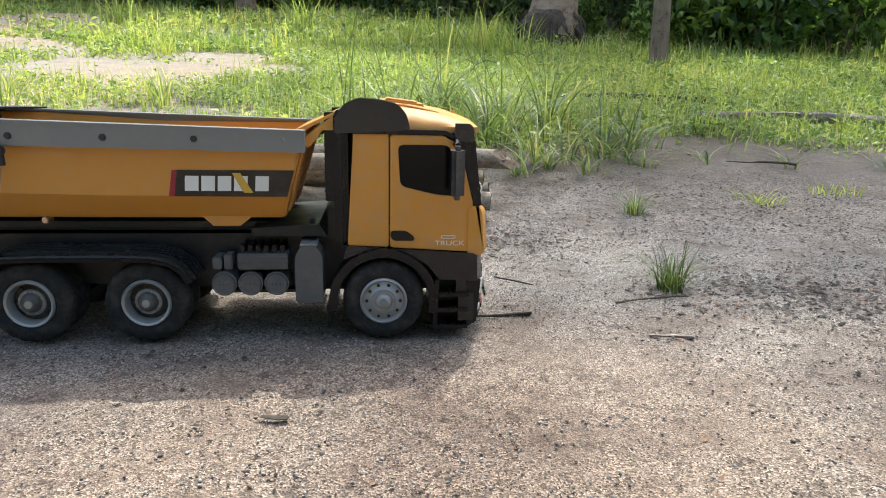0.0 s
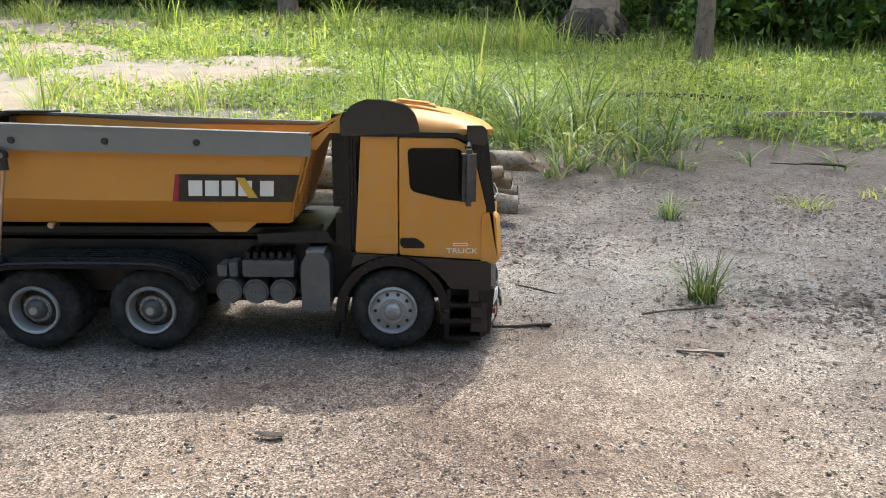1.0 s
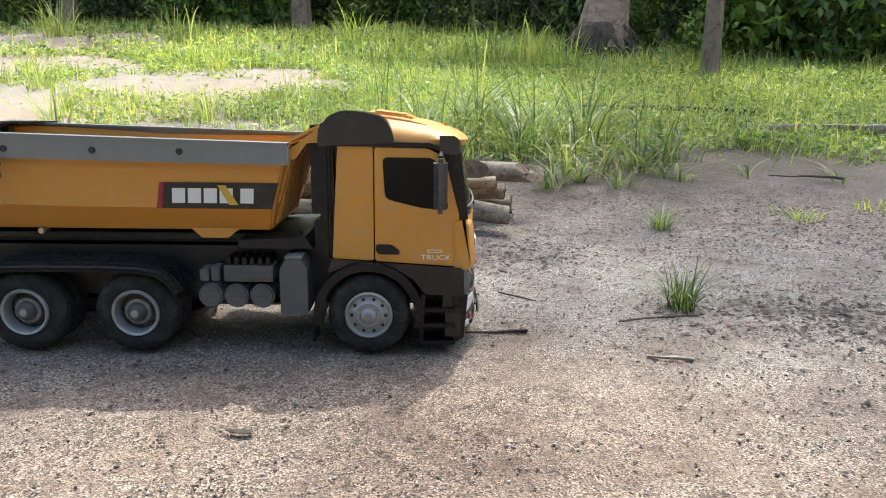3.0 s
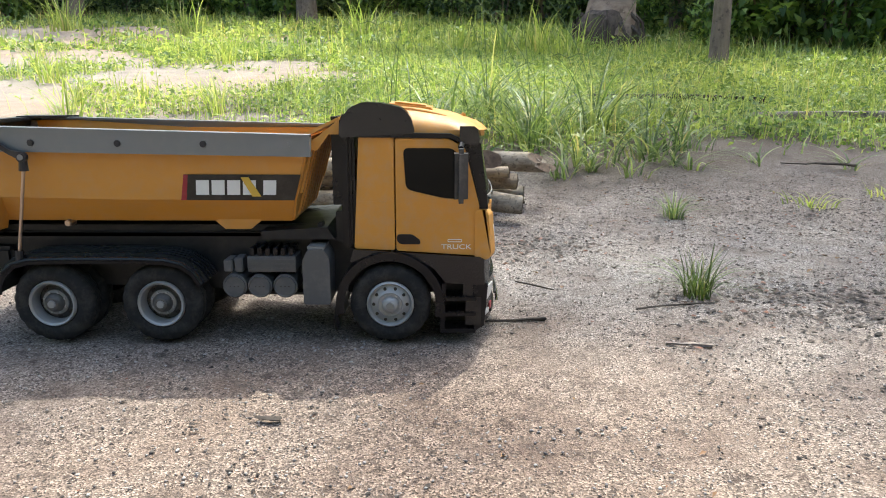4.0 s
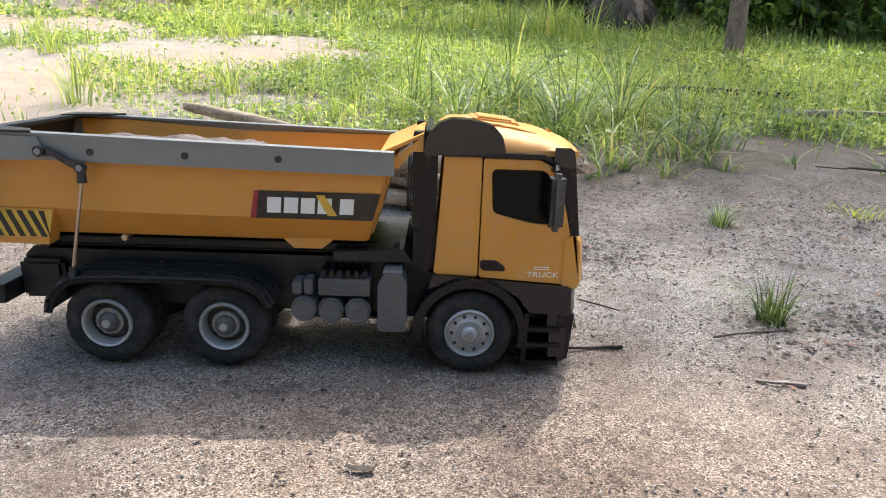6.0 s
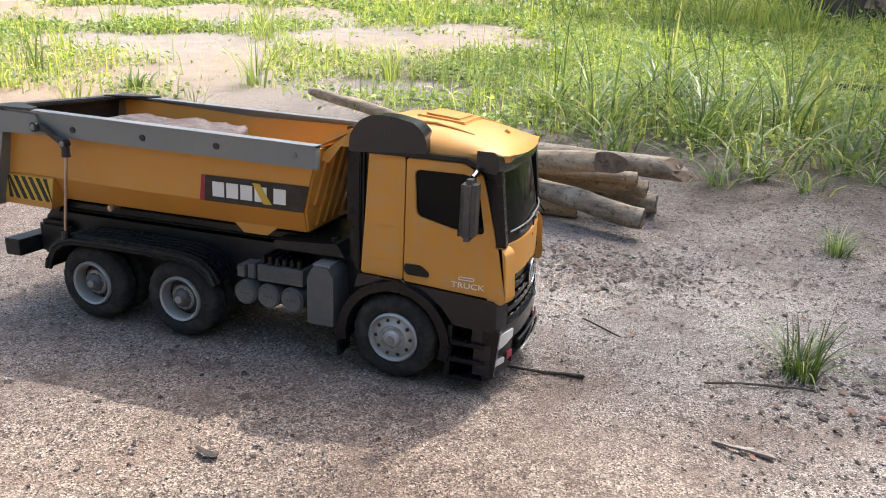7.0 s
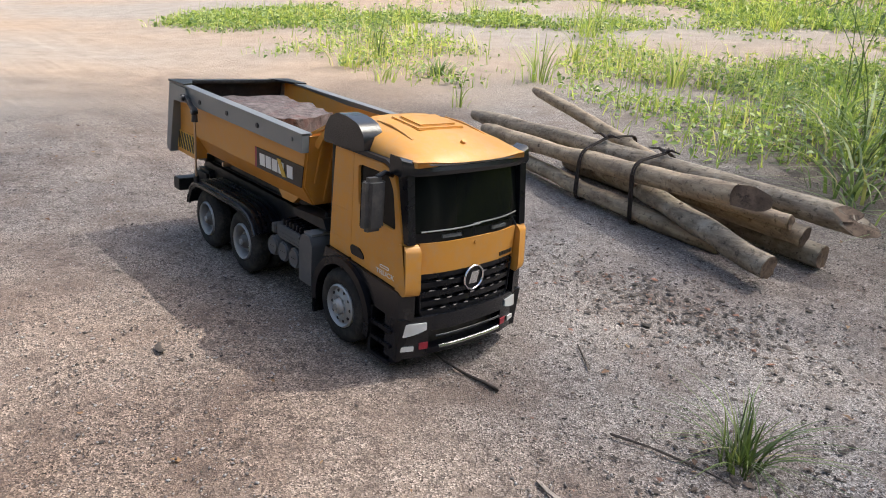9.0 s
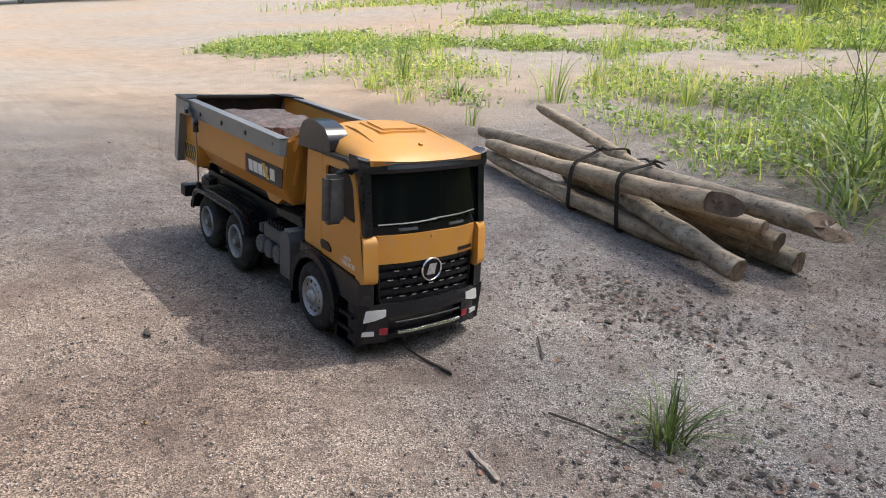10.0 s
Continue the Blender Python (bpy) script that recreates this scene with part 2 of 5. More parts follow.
def cyl(bm, p0, p1, r0, r1=None, seg=20):
    p0, p1 = Vector(p0), Vector(p1)
    q = (p1 - p0).to_track_quat("Z", "Y").to_matrix().to_4x4()
    m = Matrix.Translation((p0 + p1) / 2) @ q
    bmesh.ops.create_cone(bm, cap_ends=True, segments=seg, radius1=r0, radius2=r0 if r1 is None else r1, depth=(p1 - p0).length, matrix=m)
    return bm


def lathe(bm, prof, at, seg=40, ripple=None):
    """Turns (radius, y) round an axis along y through at."""
    rings = []
    for i in range(seg):
        a = 2 * math.pi * i / seg
        ring = []
        for k, (r, y) in enumerate(prof):
            rr = r - (ripple(i, k) if ripple else 0)
            ring.append(bm.verts.new((at[0] + rr * math.cos(a), at[1] + y, at[2] + rr * math.sin(a))))
        rings.append(ring)
    for i in range(seg):
        A, B = rings[i], rings[(i + 1) % seg]
        for k in range(len(prof) - 1):
            bm.faces.new((A[k], A[k + 1], B[k + 1], B[k]))
    bmesh.ops.remove_doubles(bm, verts=bm.verts, dist=1e-6)
    return bm


def loft(bm, loops, cap=True):
    rows = [[bm.verts.new(p) for p in lp] for lp in loops]
    n = len(rows[0])
    for A, B in zip(rows, rows[1:]):
        for i in range(n):
            j = (i + 1) % n
            bm.faces.new((A[i], A[j], B[j], B[i]))
    if cap:
        bm.faces.new(rows[0])
        bm.faces.new(rows[-1][::-1])
    return bm


def tube(bm, pts, radii, seg=10, wob=0.0, seed=0):
    """A round stem along points, its radius varying, its surface a little uneven."""
    pts = [Vector(p) for p in pts]
    if isinstance(radii, (int, float)):
        radii = [radii] * len(pts)
    loops = []
    for i, p in enumerate(pts):
        d = (pts[min(i + 1, len(pts) - 1)] - pts[max(i - 1, 0)]).normalized()
        u = d.cross(Vector((0, 0, 1)) if abs(d.z) < 0.9 else Vector((1, 0, 0))).normalized()
        v = d.cross(u)
        lp = []
        for k in range(seg):
            a = 2 * math.pi * k / seg
            r = radii[i]
            if wob:
                r *= 1 + wob * noise.noise(Vector((seed + math.cos(a) * 1.3, math.sin(a) * 1.3, i * 0.45)))
            lp.append(p + (u * math.cos(a) + v * math.sin(a)) * r)
        loops.append(lp)
    return loft(bm, loops)


def B():
    return bmesh.new()


def raw_mesh(name, verts, quads, tris, material, smooth=True):
    """A large mesh straight from arrays."""
    me = bpy.data.meshes.new(name)
    nq, nt = len(quads), len(tris)
    me.vertices.add(len(verts))
    me.vertices.foreach_set("co", np.asarray(verts, np.float32).ravel())
    idx = np.concatenate([np.asarray(quads, np.int32).ravel(), np.asarray(tris, np.int32).ravel()])
    me.loops.add(len(idx))
    me.loops.foreach_set("vertex_index", idx)
    me.polygons.add(nq + nt)
    me.polygons.foreach_set("loop_start", np.concatenate([np.arange(nq) * 4, nq * 4 + np.arange(nt) * 3]).astype(np.int32))
    me.update(calc_edges=True)
    me.validate()
    me.materials.append(material)
    if smooth:
        me.shade_smooth()
    return me


def blades(rng, root, h, w, lean, az, seg=3):
    """Grass blades as tapering bent strips: arrays of roots, heights, widths, lean and heading."""
    n = len(h)
    s = np.linspace(0, 1, seg + 1)
    d = np.stack([np.cos(az), np.sin(az)], 1)
    side = np.stack([-np.sin(az), np.cos(az)], 1)
    out = np.zeros((n, 2 * seg + 1, 3))
    for k, t in enumerate(s):
        c = root.copy()
        c[:, :2] += d * (lean * h * t**1.8)[:, None]
        c[:, 2] += h * (t - 0.42 * np.minimum(lean, 1.5) * t**2.4)
        if k < seg:
            ww = (w * (1 - 0.85 * t**1.6) / 2)[:, None]
            out[:, 2 * k] = c
            out[:, 2 * k + 1] = c
            out[:, 2 * k, :2] -= side * ww
            out[:, 2 * k + 1, :2] += side * ww
        else:
            out[:, 2 * k] = c
    base = (np.arange(n) * (2 * seg + 1))[:, None]
    q = np.concatenate([base + np.array([2 * k, 2 * k + 1, 2 * k + 3, 2 * k + 2]) for k in range(seg - 1)])
    t = base + np.array([2 * seg - 2, 2 * seg - 1, 2 * seg])
    return out.reshape(-1, 3), q, t


def leaves(rng, at, size, aspect=0.55, flat=0.5):
    """Folded pointed leaves at given places, turned at random; flat nearer 1 keeps them level."""
    n = len(at)
    az = rng.uniform(0, 2 * math.pi, n)
    tilt = rng.normal(0, 1, n) * (1 - flat) * 1.2 - 0.15
    roll = rng.normal(0, 1, n) * (1 - flat)
    ca, sa, ct, st = np.cos(az), np.sin(az), np.cos(tilt), np.sin(tilt)
    d = np.stack([ca * ct, sa * ct, st], 1)
    side = np.stack([-sa, ca, 0 * ca], 1)
    up = np.cross(d, side)
    s2 = side * np.cos(roll)[:, None] + up * np.sin(roll)[:, None]
    nrm = np.cross(d, s2)
    z = size[:, None]
    v = np.stack([at, at + d * z * 0.45 + s2 * z * aspect / 2 + nrm * z * 0.1, at + d * z - nrm * z * 0.12, at + d * z * 0.45 - s2 * z * aspect / 2 + nrm * z * 0.1], 1)
    b = (np.arange(n) * 4)[:, None]
    return v.reshape(-1, 3), np.zeros((0, 4), int), np.concatenate([b + np.array([0, 1, 2]), b + np.array([0, 2, 3])])


def ground_z(x, y):
    """Level round the truck; the field beyond rises gently."""
    y = np.asarray(y, float)
    y = np.where(y > 7, 7 + 2.5 * np.tanh((y - 7) / 2.5), y)
    u = y - 0.6
    return 0.13 * (np.sqrt(u * u + 0.12) + u) / 2 - 0.006 - 0.0 * np.asarray(x, float)

# ---- the toy dump truck ----


def arc(cx, cz, r, a0, a1, n):
    return [(cx + r * math.cos(radians(a0 + (a1 - a0) * i / n)), cz + r * math.sin(radians(a0 + (a1 - a0) * i / n))) for i in range(n + 1)]


def rounded(pts, r, n=3):
    """An outline with its corners cut round."""
    out = []
    k = len(pts)
    for i in range(k):
        p, a, b = Vector(pts[i]), Vector(pts[i - 1]), Vector(pts[(i + 1) % k])
        ra = min(r, (a - p).length * 0.45, (b - p).length * 0.45)
        p0, p1 = p + (a - p).normalized() * ra, p + (b - p).normalized() * ra
        for j in range(n + 1):
            t = j / n
            q = p0 * (1 - t) ** 2 + p * 2 * t * (1 - t) + p1 * t * t
            out.append((q.x, q.y))
    return out


def front_x(y, z):
    """The bowed front of the cab, leaning back over the windscreen."""
    lean = 0.104 if z < 0.142 else 0.104 - (z - 0.142) * 0.2
    return lean - 0.013 * (abs(y) / 0.078) ** 2.6


def front_panel(bm, y0, y1, z0, z1, thick, proud=0.0, n=14, taper=0.0):
    """A panel that follows the bowed cab front."""
    loops = []
    for i in range(n + 1):
        t = i / n
        lp = []
        for dz, dx in ((0, -thick), (0, 0), (1, 0), (1, -thick)):
            z = z0 + (z1 - z0) * dz
            ya, yb = y0 + taper * (1 - dz), y1 - taper * (1 - dz)
            y = ya + (yb - ya) * t
            lp.append((front_x(y, z) + proud + dx, y, z))
        loops.append(lp)
    return loft(bm, loops)


def make_wheel(truck, x, s, front):
    """A wheel at one side (s = -1 or 1) with tyre, rim, hub and nuts; rear wheels are deep dished twins."""
    z, r = 0.0424, 0.0408
    wheel = new("wheel")
    wheel.empty_display_size = 0.02
    wheel.parent = truck
    wheel.location = (x, 0, z)
    o = s * 0.087
    sg = s

    def P(prof):
        return [(a, o - sg * b) for a, b in prof]

    def grip(i, k, cols):
        return 0.0011 if k in cols and i % 3 == 0 else 0.0

    width = 0.026 if front else 0.0235
    tw = width
    prof = [(0.0235, 0.003), (0.026, 0.0006), (0.031, 0.0), (0.0365, 0.0012), (0.0398, 0.0035), (r, 0.006), (r + 0.0002, 0.0075), (r - 0.0008, 0.0078), (r - 0.0008, 0.0088), (r + 0.0002, 0.009), (r + 0.0002, tw - 0.009), (r - 0.0008, tw - 0.0088), (r - 0.0008, tw - 0.0078), (r, tw - 0.006), (0.0398, tw - 0.0035), (0.0365, tw - 0.001), (0.028, tw), (0.0235, tw - 0.002), (0.0235, 0.003)]
    part("tyre", lathe(B(), P(prof), (0, 0, 0), 66, lambda i, k: grip(i, k, (4, 5, 6, 12, 13, 14))), RUBBER, wheel, "dusty black rubber tyre with block tread", 40)
    if not front:
        part("tyre", lathe(B(), [(a, b - s * 0.0275) for a, b in P(prof)], (0, 0, 0), 66, lambda i, k: grip(i, k, (4, 5, 6, 12, 13, 14))), RUBBER, wheel, "inner twin tyre of dusty black rubber", 40)
    if front:
        part("rim", lathe(B(), P([(0.0238, 0.004), (0.0238, 0.0005), (0.0222, -0.0012), (0.0205, 0.001), (0.0196, 0.003), (0.014, 0.0008), (0.0125, -0.0006), (0.0118, 0.0002), (0.0085, 0.0004), (0.0078, -0.003), (0.006, -0.0046), (0.001, -0.005)]), (0, 0, 0), 40), SILVER, wheel, "silver front rim with round vent holes", 40)
        hole_r, hole_y, nut_r, nut_y = 0.0168, 0.0018, 0.0102, 0.0
    else:
        part("rim", lathe(B(), P([(0.0238, 0.004), (0.0238, 0.0005), (0.0226, -0.0010), (0.0206, 0.0002), (0.0196, 0.004), (0.0188, 0.012)]), (0, 0, 0), 40), SILVER, wheel, "pale silver ring of a deep dished rim", 40)
        part("rim_disc", lathe(B(), P([(0.0192, 0.0135), (0.0162, 0.0125), (0.0125, 0.0095), (0.0100, 0.006), (0.0090, 0.0025), (0.0078, 0.0015), (0.0062, -0.0005), (0.001, -0.001)]), (0, 0, 0), 40), DISC, wheel, "dark grey dished wheel disc with a hub", 40)
        part("hub_flange", lathe(B(), P([(0.0132, 0.0082), (0.0130, 0.0066), (0.0092, 0.0058), (0.0088, 0.0040), (0.0060, 0.0022)]), (0, 0, 0), 32), HUBGREY, wheel, "dusty grey hub flange with wheel nuts", 40)
        hole_r, hole_y, nut_r, nut_y = 0.0158, 0.0120, 0.0112, 0.0062
    for i in range(10 if front else 8):
        a = 2 * math.pi * i / (10 if front else 8)
        c = (hole_r * math.cos(a), 0, hole_r * math.sin(a))
        # solid black disc; its colour stands in for the shade inside a vent hole
        part("dark_vent_disc", cyl(B(), (c[0], o - s * (hole_y + 0.002), c[2]), (c[0], o - s * (hole_y - 0.0006), c[2]), 0.0017 if front else 0.0022, seg=10), STRIPE_BLACK, wheel)
        a = 2 * math.pi * (i + 0.5) / (10 if front else 8)
        c = (nut_r * math.cos(a), 0, nut_r * math.sin(a))
        part("wheel_nut", cyl(B(), (c[0], o - s * (nut_y + 0.001), c[2]), (c[0], o - s * (nut_y - 0.0016), c[2]), 0.0011, seg=6), SILVER, wheel)
    cap = B()
    d = 0.005 if front else 0.001
    cyl(cap, (0, o + s * (d - 0.001), 0), (0, o + s * (d + 0.0012), 0), 0.0042, 0.0036, 16)
    part("hub_cap", cap, HUBGREY if front else SILVER, wheel)
    return wheel


def make_cab(truck):
    door_out = rounded([(0.0065, 0.0965), (0.0065, 0.208), (0.058, 0.2075), (0.074, 0.199), (0.0885, 0.143), (0.0905, 0.0915)], 0.003)
    win = rounded([(0.0140, 0.1985), (0.0630, 0.1985), (0.0715, 0.186), (0.0785, 0.1475), (0.052, 0.1495), (0.0165, 0.158)], 0.006, 4)
    for s in (-1, 1):
        a, b = s * 0.0755, s * 0.0790
        bm = plate(B(), rounded([(-0.0355, 0.0985), (-0.0285, 0.2115), (0.0052, 0.211), (0.0052, 0.0968)], 0.0025), [], a, b)
        side = part("side_panel", bm, YELLOW, truck, bev=0.0008)
        for z in (0.1135, 0.1455):
            part("panel_seam", box(B(), (-0.0302, s * 0.0788, z), (-0.0025, s * 0.0793, z + 0.0007)), YELLOW, side)
        door = part("door", plate(B(), door_out, [win], a, s * 0.0798), YELLOW, truck, "yellow cab door with a dark window", bev=0.0006)
        part("window_pane", plate(B(), rounded([(0.0130, 0.1995), (0.0640, 0.1995), (0.0725, 0.187), (0.0795, 0.1465), (0.052, 0.1485), (0.0155, 0.157)], 0.006, 4), [], s * 0.0745, s * 0.0768), GLASS, door)
        h = rounded([(0.0075, 0.1135), (0.0225, 0.1135), (0.0305, 0.1075), (0.0305, 0.1035), (0.0100, 0.1035), (0.0068, 0.108)], 0.0025)
        part("door_handle", plate(B(), h, [], s * 0.079, s * 0.0812), BLACK, door, "black recessed door handle", bev=0.0008)
        # corner panel beside the bonnet
        bm = prism(B(), rounded([(0.0845, 0.0885), (0.0845, 0.1375), (0.0975, 0.1390), (0.1030, 0.134), (0.1060, 0.094), (0.1035, 0.0880)], 0.003), s * 0.0668, s * 0.0812)
        for v in bm.verts:
            k = (abs(v.co.y) - 0.0668) / 0.0144
            if v.co.x > 0.095:
                v.co.x -= 0.005 * k * k
        part("corner_panel", bm, YELLOW, truck, bev=0.0018)
        part("pillar", prism(B(), [(0.0765, 0.199), (0.0905, 0.139), (0.0975, 0.139), (0.0895, 0.203), (0.0775, 0.205)], s * 0.070, s * 0.0785), BLACK, truck, bev=0.0012)
        # wind deflector on the roof edge
        d = rounded([(-0.0475, 0.2085), (-0.0460, 0.224), (-0.0370, 0.2365), (-0.0240, 0.2420), (-0.0060, 0.2412), (0.0130, 0.2370), (0.0220, 0.2285), (0.0262, 0.2125)], 0.004)
        bm = prism(B(), d, s * 0.058, s * 0.0815)
        if s < 0:
            part("wind_deflector", bm, GLOSS, truck, "black wind deflector at the roof edge", bev=0.003)
        bm = box(B(), (-0.0485, s * 0.052, 0.098), (-0.0345, s * 0.0690, 0.213))
        part("rear_fairing", bm, BLACK, truck, bev=0.003)
        bm = box(B(), (-0.0575, s * 0.047, 0.140), (-0.0475, s * 0.063, 0.2275))
        for i in range(8):
            box(bm, (-0.0585, s * 0.050, 0.148 + i * 0.0065), (-0.0570, s * 0.061, 0.151 + i * 0.0065))
        part("air_intake", bm, BLACK, truck, bev=0.0008)
        part("roof_seam", prism(B(), [(-0.030, 0.2085), (-0.030, 0.2135), (0.0600, 0.2125), (0.0730, 0.2065), (0.0715, 0.2030), (0.0590, 0.2085)], s * 0.0735, s * 0.0812), BLACK, truck, bev=0.0006)
        # mirror
        if s > 0:
            continue
        arm = B()
        tube(arm, [(0.069, s * 0.078, 0.199), (0.071, s * 0.090, 0.2035), (0.070, s * 0.098, 0.200)], 0.0024, 8)
        mirror = part("mirror", arm, BLACK, truck, "door mirror on a black arm")
        bm = box(B(), (0.0635, s * 0.0885, 0.1490), (0.0765, s * 0.1130, 0.2000))
        for v in bm.verts:
            if v.co.x > 0.07:
                v.co.y = s * (0.1008 + (abs(v.co.y) - 0.1008) * 0.82)
        part("mirror_housing", bm, MIRROR_GREY, mirror, "dusty grey mirror housing", bev=0.0042)
        part("mirror_glass", box(B(), (0.0631, s * 0.0915, 0.1535), (0.0637, s * 0.1100, 0.1955)), GLASS, mirror)
    # roof
    loops = []
    for x, top, hw, ins in ((-0.034, 0.232, 0.073, 0.010), (-0.026, 0.2375, 0.074, 0.014), (0.000, 0.2385, 0.0745, 0.016), (0.030, 0.2355, 0.0745, 0.018), (0.055, 0.2300, 0.0745, 0.020), (0.072, 0.2245, 0.074, 0.022), (0.083, 0.2205, 0.0725, 0.024), (0.0895, 0.2165, 0.0715, 0.024), (0.0930, 0.2132, 0.070, 0.024)):
        lp = [(x, -hw, 0.2100), (x, -hw, 0.2155)]
        for i in range(9):
            t = -1 + 2 * i / 8
            bow = 1 - abs(t) ** 3.2
            lp.append((x + 0.006 * (1 - t * t) * (x > 0.05), t * (hw - ins * 0.35), 0.2165 + (top - 0.2165) * (0.45 + 0.55 * bow)))
        lp += [(x, hw, 0.2155), (x, hw, 0.2100)]
        loops.append(lp)
    roof = part("roof", loft(B(), loops), YELLOW, truck, "sunlit yellow cab roof with raised ribs", 45, bev=0.0012)
    bm = box(box(B(), (-0.004, -0.030, 0.2340), (0.042, 0.030, 0.2396)), (0.002, -0.024, 0.2390), (0.036, 0.024, 0.2412))
    for v in bm.verts:
        v.co.z -= max(0, v.co.x) * 0.11
    part("roof_hatch", bm, YELLOW, roof, bev=0.0012)
    for s in (-1, 1):
        part("roof_rib", tube(B(), [(-0.005, s * 0.045, 0.2352), (0.020, s * 0.046, 0.2346), (0.040, s * 0.047, 0.2310), (0.056, s * 0.048, 0.2272)], 0.0012, 6), YELLOW, roof)
    part("roof_badge", cyl(B(), (0.073, 0, 0.224), (0.0755, 0, 0.2280), 0.0032, 0.0024, 12), YELLOW, roof)
    # back wall and dark interior shell
    part("back_wall", box(B(), (-0.0460, -0.072, 0.098), (-0.0400, 0.072, 0.230)), BLACK, truck, bev=0.001)
    part("cab_floor", box(B(), (-0.0400, -0.0735, 0.0870), (0.0880, 0.0735, 0.0975)), BLACK, truck)
    # visor, windscreen, bonnet
    bm = B()
    loops = []
    for i in range(17):
        y = -0.0835 + 0.167 * i / 16
        f = 0.0950 - 0.0080 * (abs(y) / 0.0825) ** 2.6
        loops.append([(f - 0.018, y, 0.2030), (f - 0.0005, y, 0.2015), (f + 0.0015, y, 0.2060), (f - 0.0005, y, 0.2105 + 0.0065 * (abs(y) / 0.0835) ** 4), (f - 0.004, y, 0.2122 + 0.0075 * (abs(y) / 0.0835) ** 4), (f - 0.018, y, 0.2122 + 0.0075 * (abs(y) / 0.0835) ** 4)])
    visor = part("sun_visor", loft(bm, loops), GLOSS, truck, "black sun visor over the windscreen", 40, bev=0.001)
    bm = B()
    tube(bm, [(0.0950 - 0.0080 * (abs(y) / 0.0825) ** 2.6 + 0.0004, y, 0.2112 + 0.0055 * (abs(y) / 0.0835) ** 4) for y in [(-0.062 + 0.124 * i / 14) for i in range(15)]], 0.0008, 6)
    part("visor_edge", bm, HUBGREY, visor)
    part("windscreen_frame", front_panel(B(), -0.0765, 0.0765, 0.1385, 0.2035, 0.006, -0.001), BLACK, truck, bev=0.0008)
    for y in (-0.0705, 0.0705):
        part("screen_edge", tube(B(), [(front_x(y, z) + 0.0004, y, z) for z in (0.1475, 0.160, 0.175, 0.190, 0.2015)], 0.0005, 6), HUBGREY, truck)
    part("windscreen", front_panel(B(), -0.0690, 0.0690, 0.1480, 0.2025, 0.002, 0.0006, 18), GLASS, truck, "near-black tinted windscreen")
    for y0, z0, y1, z1 in ((-0.064, 0.1500, 0.004, 0.1515), (-0.004, 0.1520, 0.062, 0.1545)):
        bm = tube(B(), [(front_x(y0 + (y1 - y0) * i / 8, z0) + 0.0026, y0 + (y1 - y0) * i / 8, z0 + (z1 - z0) * i / 8 + 0.0002 * math.sin(i)) for i in range(9)], 0.0008, 6)
        wiper = part("wiper", bm, HUBGREY, truck, "thin grey windscreen wiper")
        part("wiper_arm", tube(B(), [(front_x(y1, z1) + 0.003, y1 - 0.008, z1), (0.1065, (y0 + y1) / 2 + 0.026, 0.1425)], 0.0008, 6), BLACK, wiper)
    for y in (-0.030, 0.034):
        part("cowl_vent", front_panel(B(), y - 0.011, y + 0.011, 0.1425, 0.1450, 0.003, 0.0010, 4), GREY, truck)
    bonnet = part("bonnet", front_panel(B(), -0.0645, 0.0645, 0.1075, 0.1385, 0.010, 0.001), YELLOW, truck, "plain yellow bonnet panel", bev=0.0015)
    part("bonnet_badge", cyl(B(), (0.104, 0, 0.1335), (0.1062, 0, 0.1335), 0.0022, 0.0018, 10), YELLOW, bonnet)
    bm = B()
    for i in range(5):
        front_panel(bm, 0.0385 + i * 0.0046, 0.0422 + i * 0.0046, 0.1110, 0.1150, 0.001, 0.0022, 2)
    part("lettering_bars", bm, STRIPE_BLACK, bonnet)
    # grille
    grille = part("grille", front_panel(B(), -0.0640, 0.0640, 0.0600, 0.1075, 0.010, -0.0035, 14, 0.004), BLACK, truck, "black slatted grille with bright dashes")
    for j in range(5):
        z = 0.0635 + j * 0.0098
        w = 0.0585 + j * 0.0010
        part("slat", front_panel(B(), -w, w, z, z + 0.0052, 0.006, 0.0008, 14), BLACK, grille, bev=0.0008)
        if j < 4:
            for k in range(7):
                y = -0.049 + k * 0.0148 + (0.007 if j % 2 else 0)
                if abs(y) < 0.055:
                    part("bright_dash", front_panel(B(), y - 0.0028, y + 0.0028, z + 0.0058, z + 0.0070, 0.003, 0.0012, 2), CHROME, grille)
    for s in (-1, 1):
        part("grille_edge", tube(B(), [(front_x(s * 0.0625, 0.1) + 0.001, s * 0.0625, 0.104), (front_x(s * 0.060, 0.1) + 0.001, s * 0.0600, 0.068), (front_x(s * 0.054, 0.1) + 0.001, s * 0.0540, 0.0600)], 0.0013, 8), BLACK, grille)
    part("grille_edge", tube(B(), [(front_x(y, 0.06) + 0.001, y, 0.0598) for y in [(-0.054 + 0.108 * i / 10) for i in range(11)]], 0.0013, 8), DARKSTEEL, grille)
    bm = B()
    for i in range(28):
        a, b = 2 * math.pi * i / 28, 2 * math.pi * (i + 1) / 28
        cyl(bm, (0.1080, 0.0125 * math.cos(a), 0.0965 + 0.0125 * math.sin(a)), (0.1080, 0.0125 * math.cos(b), 0.0965 + 0.0125 * math.sin(b)), 0.0011, seg=6)
    emblem = part("emblem_ring", bm, CHROME, truck, "round chrome badge on the grille")
    part("emblem_back", cyl(B(), (0.1050, 0, 0.0965), (0.1072, 0, 0.0965), 0.0120, seg=28), BLACK, emblem)
    part("emblem_block", prism(B(), [(-0.0065, 0.0905), (-0.0035, 0.1030), (0.0065, 0.1030), (0.0040, 0.0905)], 0.1070, 0.1084, "yz"), CHROME, emblem)
